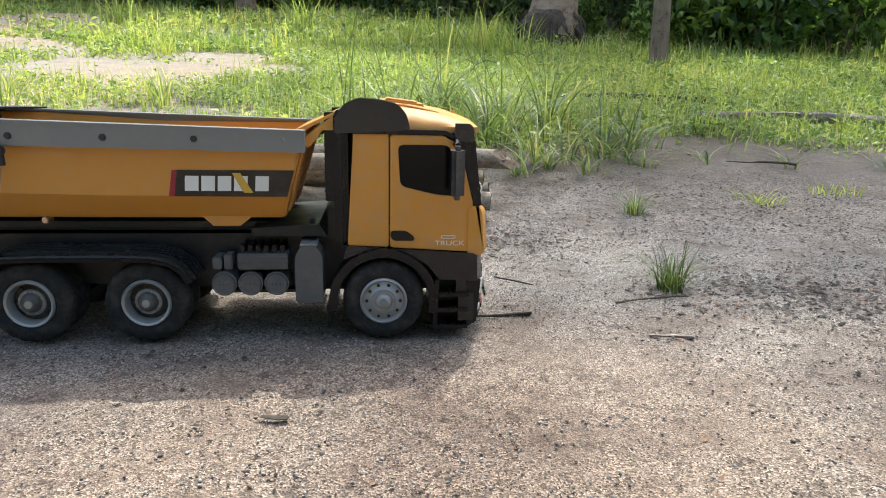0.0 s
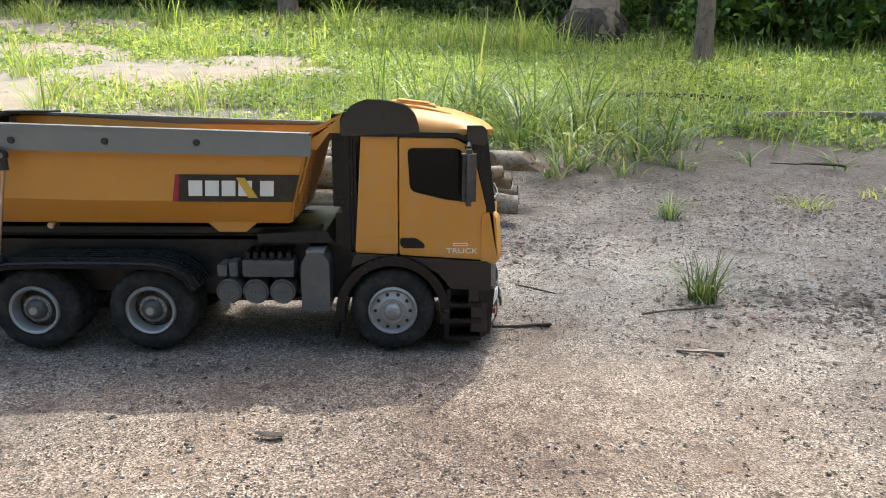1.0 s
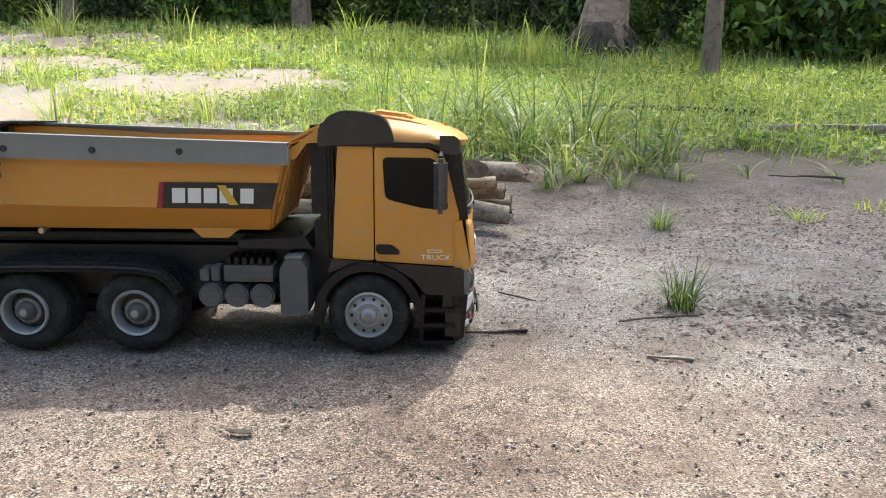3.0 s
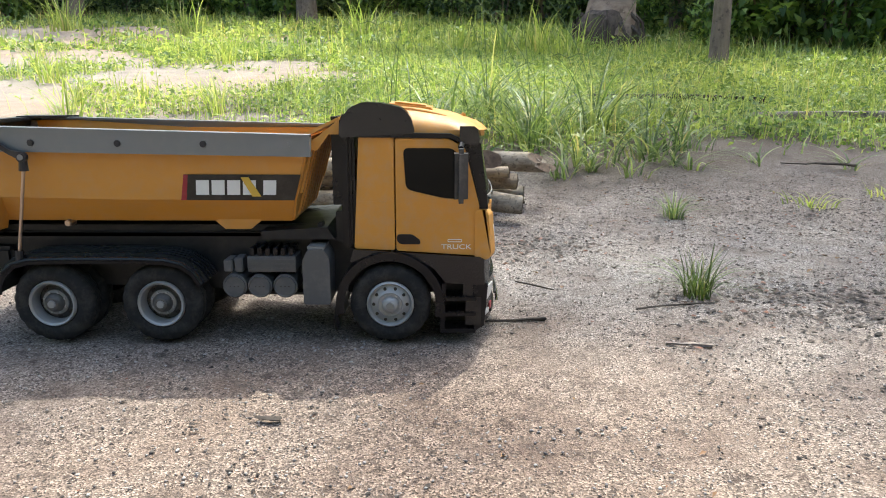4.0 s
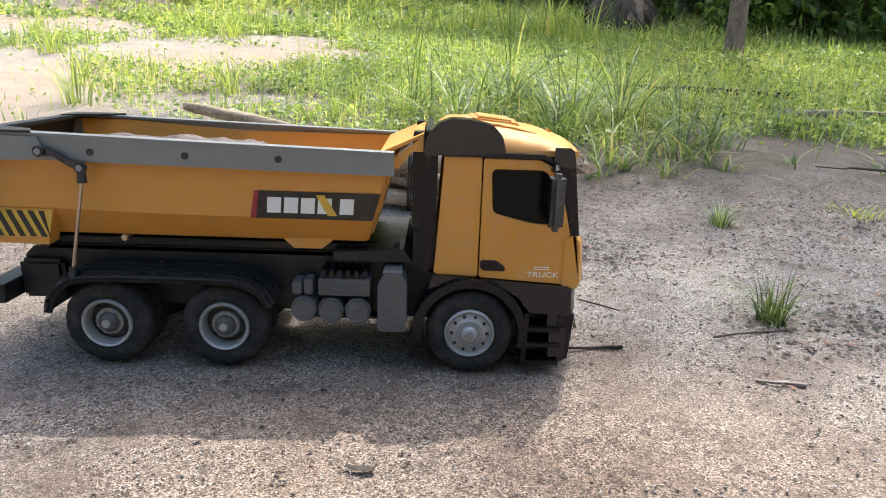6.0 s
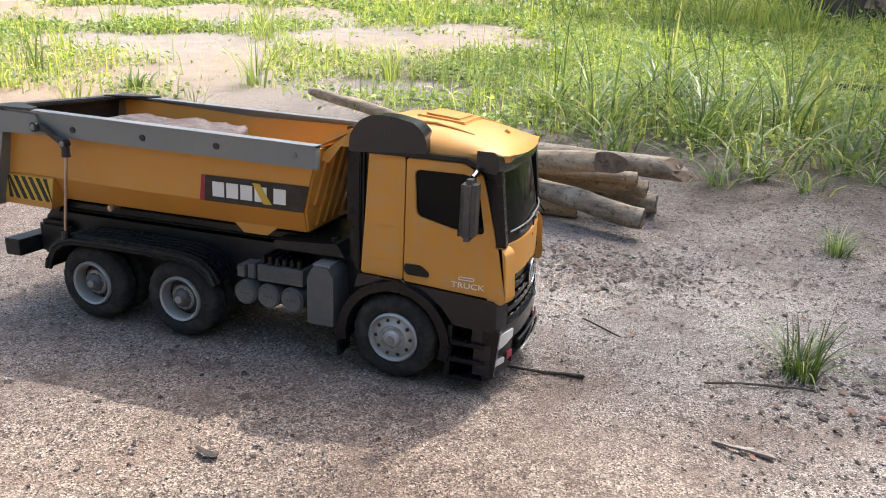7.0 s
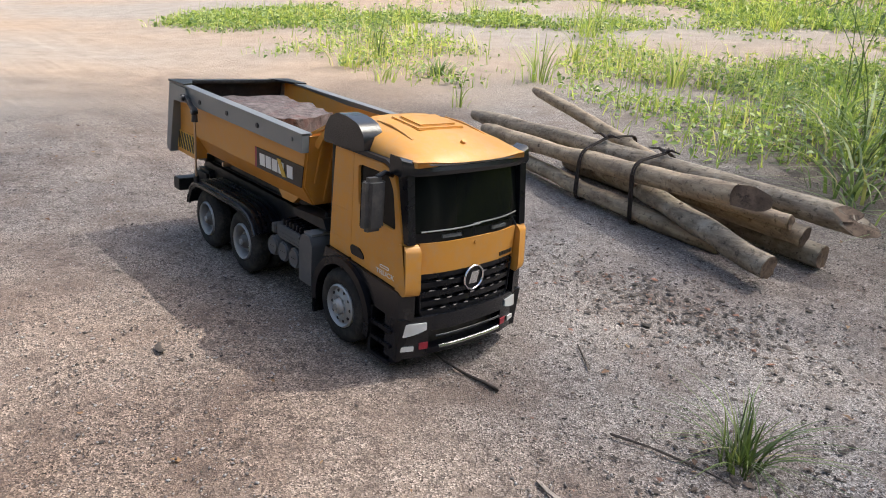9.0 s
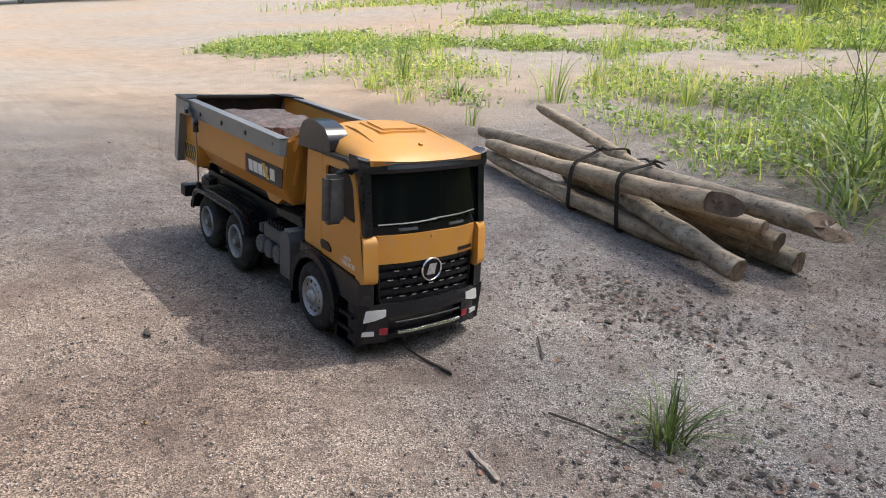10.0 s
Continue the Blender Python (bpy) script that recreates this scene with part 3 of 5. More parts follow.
    # bumper, lamps and steps
    bump_z = part("bumper", front_panel(B(), -0.0825, 0.0825, 0.0480, 0.0640, 0.020, 0.0045), GLOSS, truck, "glossy black front bumper", bev=0.003)
    part("bumper_lip", front_panel(B(), -0.0520, 0.0520, 0.0235, 0.0290, 0.020, 0.0050), BLACK, bump_z, bev=0.0015)
    part("bumper_shadow_panel", front_panel(B(), -0.0480, 0.0480, 0.0270, 0.0490, 0.006, -0.008), STRIPE_BLACK, bump_z)
    part("bright_bar", tube(B(), [(front_x(y, 0.03) + 0.0085, y, 0.0315) for y in [(-0.042 + 0.084 * i / 8) for i in range(9)]], 0.0019, 8), CHROME, truck, "worn chrome bumper bar")
    part("thin_bar", tube(B(), [(front_x(y, 0.03) + 0.0065, y, 0.0425) for y in [(-0.044 + 0.088 * i / 8) for i in range(9)]], 0.0012, 8), DARKSTEEL, truck)
    for s in (-1, 1):
        ya, yb = sorted((s * 0.0500, s * 0.0835))
        part("bumper_corner", front_panel(B(), ya, yb, 0.0200, 0.0500, 0.016, 0.0035, 8), GLOSS, truck, bev=0.002)
        ya, yb = sorted((s * 0.0545, s * 0.0815))
        bm = front_panel(B(), ya, yb, 0.0440, 0.0580, 0.006, 0.0060, 6)
        for v in bm.verts:
            t = min(1, max(0, (abs(v.co.y) - 0.0545) / 0.027))
            if v.co.z < 0.050:
                v.co.z += 0.0065 * (1 - t) ** 1.6 + (0.003 if t > 0.95 else 0)
        part("headlight", bm, LAMP, truck, "clear white headlight", bev=0.003)
        ya, yb = sorted((s * 0.0660, s * 0.0800))
        part("fog_light", front_panel(B(), ya, yb, 0.0285, 0.0335, 0.005, 0.0052, 4), LAMP, truck, bev=0.0012)
        ya, yb = sorted((s * 0.0510, s * 0.0600))
        part("red_marker", front_panel(B(), ya, yb, 0.0290, 0.0360, 0.005, 0.0046, 4), RED, truck, "small red marker lamp", bev=0.0008)
        # belt moulding over the arch
        belt = [(-0.0360, 0.0985), (0.0900, 0.0908), (0.1000, 0.0885), (0.1010, 0.0620), (0.0560, 0.0640), (0.0440, 0.0790), (0.0250, 0.0900), (-0.0200, 0.0920), (-0.0400, 0.0850)]
        bm = prism(B(), belt, s * 0.068, s * 0.0835)
        for v in bm.verts:
            if v.co.x > 0.095 and abs(v.co.y) > 0.075:
                v.co.x -= 0.006
        part("belt_moulding", bm, GLOSS, truck, "glossy black moulding above the wheel arch", bev=0.0025)
        out = arc(0.0, 0.0418, 0.0545, -14, 190, 22)
        inn = arc(0.0, 0.0418, 0.0462, 190, -14, 22)
        part("wheel_arch", prism(B(), out + inn, s * 0.060, s * 0.0885), BLACK, truck, "black front wheel arch", bev=0.0014)
        part("arch_liner", prism(B(), arc(0.0, 0.0418, 0.0500, -5, 185, 18) + arc(0.0, 0.0418, 0.0465, 185, -5, 18), s * 0.030, s * 0.064), STRIPE_BLACK, truck)
        part("mud_flap", box(B(), (-0.0565, s * 0.064, 0.0140), (-0.0525, s * 0.0870, 0.0400)), BLACK, truck, bev=0.001)
        # steps ahead of the wheel
        part("step_post", prism(B(), [(0.0520, 0.0640), (0.0560, 0.0640), (0.0545, 0.0130), (0.0500, 0.0130)], s * 0.060, s * 0.0850), BLACK, truck, bev=0.0008)
        fr = prism(B(), [(0.0830, 0.0640), (0.0985, 0.0640), (0.0950, 0.0190), (0.0850, 0.0130)], s * 0.060, s * 0.0830)
        step = part("step_frame", fr, BLACK, truck, "black step frame ahead of the wheel", bev=0.0008)
        part("step_back", box(B(), (0.0530, s * 0.0560, 0.0150), (0.0850, s * 0.0600, 0.0640)), STRIPE_BLACK, step)
        for z in (0.0120, 0.0300, 0.0460):
            bm = box(B(), (0.0510, s * 0.0590, z), (0.0860, s * 0.0855, z + 0.0036))
            for k in range(7):
                box(bm, (0.0535 + k * 0.0045, s * 0.0620, z + 0.0034), (0.0560 + k * 0.0045, s * 0.0845, z + 0.0046))
            part("step", bm, BLACK, step)


def make_chassis(truck):
    for s in (-1, 1):
        part("frame_rail", prism(B(), [(-0.4280, 0.0560), (-0.4280, 0.0980), (-0.4200, 0.1060), (-0.4000, 0.1090), (-0.0600, 0.1090), (-0.0500, 0.0980), (0.0850, 0.0800), (0.0850, 0.0450), (-0.0500, 0.0450), (-0.3900, 0.0560)], s * 0.030, s * 0.052), CHASSIS, truck, bev=0.001)
        for x in (-0.230, -0.3395):
            part("axle", cyl(B(), (x, s * 0.005, 0.0418), (x, s * 0.078, 0.0418), 0.008, 0.006, 14), CHASSIS, truck)
        part("axle", cyl(B(), (0, s * 0.005, 0.0418), (0, s * 0.082, 0.0418), 0.006, 0.006, 14), CHASSIS, truck)
        # ribbed fender over the twin wheels
        path = [(-0.3925, 0.0545), (-0.3900, 0.0640), (-0.3830, 0.0770), (-0.3720, 0.0855), (-0.3560, 0.0895), (-0.3200, 0.0905), (-0.2500, 0.0905), (-0.2220, 0.0895), (-0.2050, 0.0855), (-0.1930, 0.0770), (-0.1860, 0.0650)]
        sec = [(0.0920, -0.0050), (0.0930, 0.0005), (0.0905, 0.0022)]
        for i in range(6):
            yb = 0.0880 - i * 0.0072
            sec += [(yb, 0.0020), (yb - 0.0010, 0.0052), (yb - 0.0040, 0.0052), (yb - 0.0050, 0.0020)]
        sec += [(0.0440, 0.0020), (0.0440, -0.0015), (0.0890, -0.0015), (0.0895, -0.0050)]
        loops = []
        for i, (x, z) in enumerate(path):
            a = Vector(path[max(i - 1, 0)])
            b = Vector(path[min(i + 1, len(path) - 1)])
            d = (b - a).normalized()
            nx, nz = -d.y, d.x
            loops.append([(x + nx * h, s * y, z + nz * h) for y, h in sec])
        fender = part("rear_fender", loft(B(), loops), BLACK, truck, "ribbed black fender over the rear wheels", 30)
        part("fender_lip", tube(B(), [(x, s * 0.0918, z) for x, z in path], 0.0024, 8), GLOSS, fender, "rounded satin black fender edge")
        # air tanks, battery box and fuel tank
        for x in (-0.1570, -0.1315, -0.1060):
            tank = part("air_tank", cyl(B(), (x, s * 0.050, 0.0600), (x, s * 0.0825, 0.0600), 0.0122, seg=28), GREY, truck, "round dull grey air tank end", bev=0.0016)
            part("tank_rim", lathe(B(), [(0.0108, s * 0.0822), (0.0104, s * 0.0832), (0.0096, s * 0.0822)], (x, 0, 0.0600), 24), GREY, tank)
            part("screw_row", cyl(cyl(cyl(B(), (x - 0.004, s * 0.082, 0.060), (x - 0.004, s * 0.083, 0.060), 0.0007, seg=6), (x, s * 0.082, 0.060), (x, s * 0.083, 0.060), 0.0007, seg=6), (x + 0.004, s * 0.082, 0.060), (x + 0.004, s * 0.083, 0.060), 0.0007, seg=6), STRIPE_BLACK, tank)
        bm = box(B(), (-0.1430, s * 0.052, 0.0745), (-0.0945, s * 0.0810, 0.0905))
        for i in range(3):
            box(bm, (-0.1425, s * 0.080, 0.0765 + i * 0.0048), (-0.0950, s * 0.0822, 0.0790 + i * 0.0048))
        batt = part("battery_box", bm, GREY, truck, "ribbed grey battery box", bev=0.0007)
        for i in range(6):
            part("fin", box(B(), (-0.1410 + i * 0.0078, s * 0.050, 0.0900), (-0.1365 + i * 0.0078, s * 0.0780, 0.0985)), BLACK, batt, bev=0.0008)
        part("valve_block", box(box(B(), (-0.1680, s * 0.055, 0.0740), (-0.1590, s * 0.078, 0.0860)), (-0.1575, s * 0.058, 0.0730), (-0.1490, s * 0.076, 0.0880)), GREY, truck, bev=0.001)
        bm = prism(B(), rounded([(-0.0870, 0.0420), (-0.0870, 0.0880), (-0.0810, 0.0990), (-0.0660, 0.0990), (-0.0600, 0.0900), (-0.0600, 0.0420)], 0.003), s * 0.050, s * 0.0860)
        tank = part("fuel_tank", bm, GREY, truck, "grey box tank behind the cab", bev=0.0024)
        part("tank_cover", prism(B(), [(-0.0820, 0.0985), (-0.0650, 0.0985), (-0.0650, 0.1010), (-0.0820, 0.1010)], s * 0.052, s * 0.0830), HUBGREY, tank, bev=0.0008)
        part("side_shelf", box(B(), (-0.1600, s * 0.045, 0.0455), (-0.0600, s * 0.0640, 0.0485)), CHASSIS, truck, bev=0.0008)
        part("tail_block", box(B(), (-0.4300, s * 0.046, 0.0580), (-0.3880, s * 0.0640, 0.0960)), CHASSIS, truck, bev=0.004)
    # ribbed deck plates below the tipper
    bm = box(B(), (-0.4150, -0.052, 0.1040), (-0.0580, 0.052, 0.1095))
    part("deck", bm, CHASSIS, truck, "ribbed black deck under the tipper", bev=0.0008)
    for y in (-0.046, -0.034, 0.034, 0.046):
        part("deck_rib", box(B(), (-0.4100, y - 0.002, 0.1090), (-0.0700, y + 0.002, 0.1165)), CHASSIS, truck, bev=0.0008)
    part("front_deck", prism(B(), [(-0.1300, 0.1060), (-0.1300, 0.1140), (-0.0640, 0.1180), (-0.0560, 0.1060)], -0.070, 0.070), CHASSIS, truck, bev=0.001)
    part("pump_block", box(box(B(), (-0.0740, -0.062, 0.1150), (-0.0690, -0.050, 0.1220)), (-0.0560, -0.060, 0.1000), (-0.0470, 0.060, 0.1330)), CHASSIS, truck, bev=0.001)
    part("underrun_bar", box(B(), (-0.4500, -0.0900, 0.0610), (-0.4290, 0.0900, 0.0790)), CHASSIS, truck, "square black rear underrun bar", bev=0.001)
    part("bar_bracket", box(B(), (-0.4320, -0.040, 0.0620), (-0.4000, 0.040, 0.0900)), CHASSIS, truck)
    part("drive_shaft", cyl(B(), (-0.3400, 0, 0.0430), (0.0, 0, 0.0480), 0.006, seg=12), CHASSIS, truck)
    part("gearbox", box(B(), (-0.1500, -0.028, 0.0400), (0.0700, 0.028, 0.0880)), CHASSIS, truck, bev=0.004)


def make_bed(truck):
    xr, xf = -0.4330, -0.0740
    # trough section, outer then inner
    def sec(x, w):
        o = [(0.0850, 0.2080), (0.0835, 0.1900), (0.0800, 0.1480), (0.0620, 0.1235)]
        i = [(0.0590, 0.1265), (0.0770, 0.1490), (0.0805, 0.1900), (0.0820, 0.2080)]
        pts = [(-y, z) for y, z in o] + [(y, z) for y, z in o[::-1]] + [(y, z) for y, z in i[::-1]] + [(-y, z) for y, z in i]
        out = []
        for y, z in pts:
            k = (0.2080 - z) / 0.085
            xx = x + (-0.0240 * k if w else -0.0200 * k)
            zz = z + (0.0080 * (z - 0.12) / 0.088 if not w else 0.0)
            out.append((xx, y, zz))
        return out
    bm = B()
    rows = [[bm.verts.new(p) for p in sec(x, w)] for x, w in ((xr, False), (-0.3800, False), (-0.2500, True), (xf - 0.002, True))]
    n = len(rows[0])
    for R, S in zip(rows, rows[1:]):
        for i in range(n):
            j = (i + 1) % n
            bm.faces.new((R[i], R[j], S[j], S[i]))
    for R in (rows[0], rows[-1]):
        for a, b, c, d in ((0, 1, 14, 15), (1, 2, 13, 14), (2, 3, 12, 13), (3, 4, 11, 12), (4, 5, 10, 11), (5, 6, 9, 10), (6, 7, 8, 9)):
            bm.faces.new([R[k] for k in (a, b, c, d)])
    bed = part("tipper_body", bm, YELLOW_BED, truck, "yellow tipper body with folded lower sides", 18, bev=0.0006)
    # front wall with upright ribs
    wall = [(-0.0820, 0.2080), (0.0820, 0.2080), (0.0775, 0.1485), (0.0600, 0.1240), (-0.0600, 0.1240), (-0.0775, 0.1485)]
    def leant(bm):
        for v in bm.verts:
            v.co.x += xf - 0.0240 * (0.2080 - v.co.z) / 0.085
        return bm
    fw = part("front_wall", leant(prism(B(), wall, -0.0035, 0.0, "yz")), YELLOW_BED, bed, "yellow front wall with upright ribs", bev=0.0006)
    for k in range(9):
        y = -0.064 + k * 0.016
        rib = part("rib", leant(box(B(), (-0.0005, y - 0.003, 0.128 if abs(y) < 0.055 else 0.152), (0.0024, y + 0.003, 0.2070))), YELLOW_BED, bed, bev=0.0006)
    # cab guard rising over the gap
    bm = prism(B(), [(-0.0860, 0.2060), (-0.0480, 0.2245), (-0.0480, 0.2275), (-0.0870, 0.2095)], -0.0740, 0.0740)
    guard = part("cab_guard", bm, YELLOW_BED, bed, "yellow guard plate sloping over the gap", bev=0.0006)
    for s in (-1, 1):
        part("guard_gusset", prism(B(), [(-0.0830, 0.1980), (-0.0480, 0.2250), (-0.0480, 0.2110), (-0.0580, 0.2110), (-0.0700, 0.1950)], s * 0.0715, s * 0.0742), YELLOW_BED, guard, bev=0.0005)
        # grey top rail
        rail = [(-0.4200, 0.1965), (-0.0735, 0.1910), (-0.0735, 0.2110), (-0.4200, 0.2195)]
        r = part("top_rail", prism(B(), rail, s * 0.0835, s * 0.0920), STEEL, bed, "worn grey steel top rail", bev=0.0008)
        part("rail_cap", prism(B(), [(-0.4200, 0.2180), (-0.0735, 0.2095), (-0.0735, 0.2118), (-0.4200, 0.2203)], s * 0.0800, s * 0.0930), STEEL, r, bev=0.0006)
        part("horn_plate", prism(B(), [(-0.4370, 0.2180), (-0.3800, 0.2160), (-0.3740, 0.1990), (-0.3900, 0.1960), (-0.4300, 0.1950)], s * 0.0900, s * 0.0945), STEEL, r, bev=0.0008)
        part("rail_top_plate", prism(B(), [(-0.4400, s * 0.060), (-0.4400, s * 0.0945), (-0.3850, s * 0.0945), (-0.3930, s * 0.0790)], 0.2190, 0.2215, "xy"), DARKSTEEL, r, bev=0.0005)
        for k, x in enumerate((-0.4180, -0.3370, -0.2550, -0.1740, -0.0940)):
            z = 0.2045 - 0.0005 * k
            bolt = cyl(B(), (x, s * 0.0915, z), (x, s * 0.0934, z), 0.0032 if k != 4 else 0.0024, seg=12)
            b = part("rail_bolt", bolt, DARKSTEEL if k not in (0, 4) else STEEL, r, bev=0.0004)
        # tail frame
        tail = [(-0.4400, 0.2200), (-0.4290, 0.2150), (-0.4270, 0.1940), (-0.4500, 0.1160), (-0.4600, 0.1190), (-0.4620, 0.1260)]
        part("tail_post", prism(B(), tail, s * 0.0800, s * 0.0930), STEEL, bed, "slanting grey tail post", bev=0.0008)
        # lower flank with warning stripes
        fl = [(-0.4520, 0.1175), (-0.4440, 0.1500), (-0.3800, 0.1500), (-0.3880, 0.1165)]
        flank = part("warning_flank", prism(B(), fl, s * 0.0640, s * 0.0815), YELLOW_BED, bed, bev=0.0006)
        st = [(-0.4490, 0.1235), (-0.4430, 0.1485), (-0.3810, 0.1485), (-0.3870, 0.1235)]
        part("stripe_ground", prism(B(), st, s * 0.0812, s * 0.0822), STRIPE_YELLOW, flank)
        for k in range(7):
            u = -0.4480 + k * 0.0098
            q = [(u + 0.0062, 0.1240), (u + 0.0112, 0.1240), (u + 0.0005, 0.1480), (u - 0.0045, 0.1480)]
            q = [(min(max(a, -0.4465 + (c - 0.124) * 0.24), -0.3855 + (c - 0.124) * 0.24), c) for a, c in q]
            part("stripe", prism(B(), q, s * 0.0818, s * 0.0827), STRIPE_BLACK, flank)
        # tab below the flank
        part("hinge_tab", prism(B(), [(-0.1800, 0.1260), (-0.1680, 0.1150), (-0.1420, 0.1150), (-0.1280, 0.1260)], s * 0.0560, s * 0.0630), YELLOW_BED, bed, bev=0.0005)
        # tailgate lever and rod
        arm = [(-0.3800, 0.2072), (-0.3740, 0.2085), (-0.3640, 0.2045), (-0.3540, 0.1975), (-0.3410, 0.1952), (-0.3392, 0.1885), (-0.3450, 0.1878), (-0.3560, 0.1938), (-0.3660, 0.2005), (-0.3800, 0.2020)]
        lever = part("tailgate_lever", prism(B(), rounded(arm, 0.003), s * 0.0940, s * 0.0990), DARKSTEEL, bed, "dark steel tailgate lever", bev=0.0012)
        for x, z in ((-0.3770, 0.2045), (-0.3430, 0.1912)):
            part("lever_joint", cyl(B(), (x, s * 0.0960, z), (x, s * 0.1015, z), 0.0050, seg=18), DARKSTEEL, lever, bev=0.0008)
            part("joint_bolt", cyl(B(), (x, s * 0.1000, z), (x, s * 0.1028, z), 0.0030, seg=6), HUBGREY, lever, bev=0.0004)
        part("rod_end", cyl(B(), (-0.3432, s * 0.0975, 0.1880), (-0.3436, s * 0.0975, 0.1780), 0.0036, 0.0044, 10), DARKSTEEL, lever)
        part("pull_rod", tube(B(), [(-0.3436, s * 0.0975, 0.1800), (-0.3640, s * 0.0900, 0.0960)], 0.0016, 10), BRASS, lever, "thin tan metal pull rod")
        part("rod_foot", tube(B(), [(-0.3635, s * 0.0902, 0.0985), (-0.3650, s * 0.0895, 0.0880)], 0.0038, 10), DARKSTEEL, lever)
        part("flank_screw", cyl(B(), (-0.3250, s * 0.0560, 0.1215), (-0.3250, s * 0.0690, 0.1215), 0.0040, 0.0032, 12), BRASS, bed, bev=0.0008)
        part("flank_screw", cyl(B(), (-0.4050, s * 0.0560, 0.1135), (-0.4050, s * 0.0690, 0.1135), 0.0034, 0.0030, 12), HUBGREY, bed, bev=0.0008)
        # printed name plate as plain shapes
        xl = [(-0.1985, 0.1475), (-0.0925, 0.1475), (-0.0850, 0.1730), (-0.1945, 0.1730)]
        def flat(pts, o):
            """Lies on the slightly leaning flank."""
            bm2 = B()
            prism(bm2, pts, 0.0, 0.0010)
            for v in bm2.verts:
                v.co.y = s * (0.0800 + (v.co.z - 0.1480) * 0.0833 + o + v.co.y)
            return bm2
        label_plate = part("name_plate", flat(xl, 0.0002), STRIPE_BLACK, bed, "black name plate with white block shapes")
        part("red_edge", flat([(-0.2035, 0.1475), (-0.1980, 0.1475), (-0.1940, 0.1730), (-0.1985, 0.1730)], 0.0002), RED, label_plate)
        for u in (-0.1880, -0.1728, -0.1576, -0.1424, -0.1225):
            part("white_shape", flat([(u, 0.1530), (u + 0.0125, 0.1530), (u + 0.0137, 0.1675), (u + 0.0012, 0.1675)], 0.0008), WHITE, label_plate)
        part("yellow_shape", flat([(-0.1330, 0.1515), (-0.1245, 0.1515), (-0.1355, 0.1705), (-0.1430, 0.1705)], 0.0014), STRIPE_YELLOW, label_plate)
    # tailgate with its top lip
    gate = [(-0.0830, 0.2160), (0.0830, 0.2160), (0.0780, 0.1490), (0.0600, 0.1180), (-0.0600, 0.1180), (-0.0780, 0.1490)]
    bm = prism(B(), gate, -0.0040, 0.0, "yz")
    for v in bm.verts:
        v.co.x += -0.4350 - 0.0220 * (0.2160 - v.co.z) / 0.098
    part("tailgate", bm, DARKSTEEL, bed, "dark steel tailgate", bev=0.0008)
    part("tail_lip", box(B(), (-0.4430, -0.0900, 0.2160), (-0.4270, 0.0900, 0.2205)), DARKSTEEL, bed, bev=0.0012)
    part("bed_hinge", cyl(B(), (-0.4050, -0.060, 0.1130), (-0.4050, 0.060, 0.1130), 0.006, seg=12), CHASSIS, bed)
    part("bed_beam", box(B(), (-0.4100, -0.030, 0.1150), (-0.1100, 0.030, 0.1245)), CHASSIS, bed)


def make_text(truck):
    """The small printed word on the doors."""
    for s in (-1, 1):
        cu = bpy.data.curves.new("door_word", "FONT")
        cu.body = "TRUCK"
        cu.size = 0.0082
        cu.extrude = 0.0002
        cu.align_x = "CENTER"
        tmp = bpy.data.objects.new("door_word", cu)
        scene.collection.objects.link(tmp)
        me = bpy.data.meshes.new_from_object(tmp.evaluated_get(bpy.context.evaluated_depsgraph_get()))
        bpy.data.objects.remove(tmp)
        me.transform(Matrix.Diagonal((1.12, 0.85, 1, 1)))
        me.transform(Matrix.Translation((0.0662, s * 0.0800, 0.0985)) @ Matrix.Rotation(math.pi * (s > 0), 4, "Z") @ Matrix.Rotation(math.pi / 2, 4, "X"))
        me.materials.clear()
        me.materials.append(WHITE)
        ob = new("door_word", me)
        ob.parent = truck
        badge = B()
        plate(badge, rounded([(0.0575, 0.1056), (0.0720, 0.1056), (0.0720, 0.1086), (0.0575, 0.1086)], 0.0014), [rounded([(0.0582, 0.1062), (0.0713, 0.1062), (0.0713, 0.1080), (0.0582, 0.1080)], 0.0008)], s * 0.0798, s * 0.0803)
        part("door_badge", badge, WHITE, truck)


truck = thing("dump_truck", "yellow toy dump truck with black chassis on sandy ground", "toy truck")
make_chassis(truck)
for s in (-1, 1):
    make_wheel(truck, 0.0, s, True)
    make_wheel(truck, -0.2310, s, False)
    make_wheel(truck, -0.3405, s, False)
make_bed(truck)
make_cab(truck)
make_text(truck)


def make_load():
    """The rough stone that lies in the tipper."""
    bm = B()
    pts = [(-0.3900, -0.0480), (-0.3200, -0.0540), (-0.2250, -0.0520), (-0.1950, -0.0300), (-0.2080, 0.0080), (-0.2350, 0.0480), (-0.3100, 0.0540), (-0.3850, 0.0500)]
    bottom, top = 0.1290, 0.2030
    prism(bm, pts, bottom, top, "xy")
    soften(bm, 0.006, 2)
    bmesh.ops.triangulate(bm, faces=bm.faces)
    bmesh.ops.subdivide_edges(bm, edges=bm.edges, cuts=3, use_grid_fill=True)
    bmesh.ops.subdivide_edges(bm, edges=[e for e in bm.edges if e.calc_length() > 0.008], cuts=1)
    for v in bm.verts:
        k = noise.noise(v.co * 42) * 0.004 + noise.noise(v.co * 130) * 0.002
        v.co += Vector((0.7 * k, 0.7 * k, k))
        v.co.z = max(v.co.z, bottom)
        lim = 0.054 + max(0, (v.co.z - 0.13)) * 0.35
        v.co.y = max(-lim, min(lim, v.co.y))
    return tagged(part("stone_block", bm, BLOCK, smooth=60), "rough dusty red-brown stone lying in the tipper", "stone")


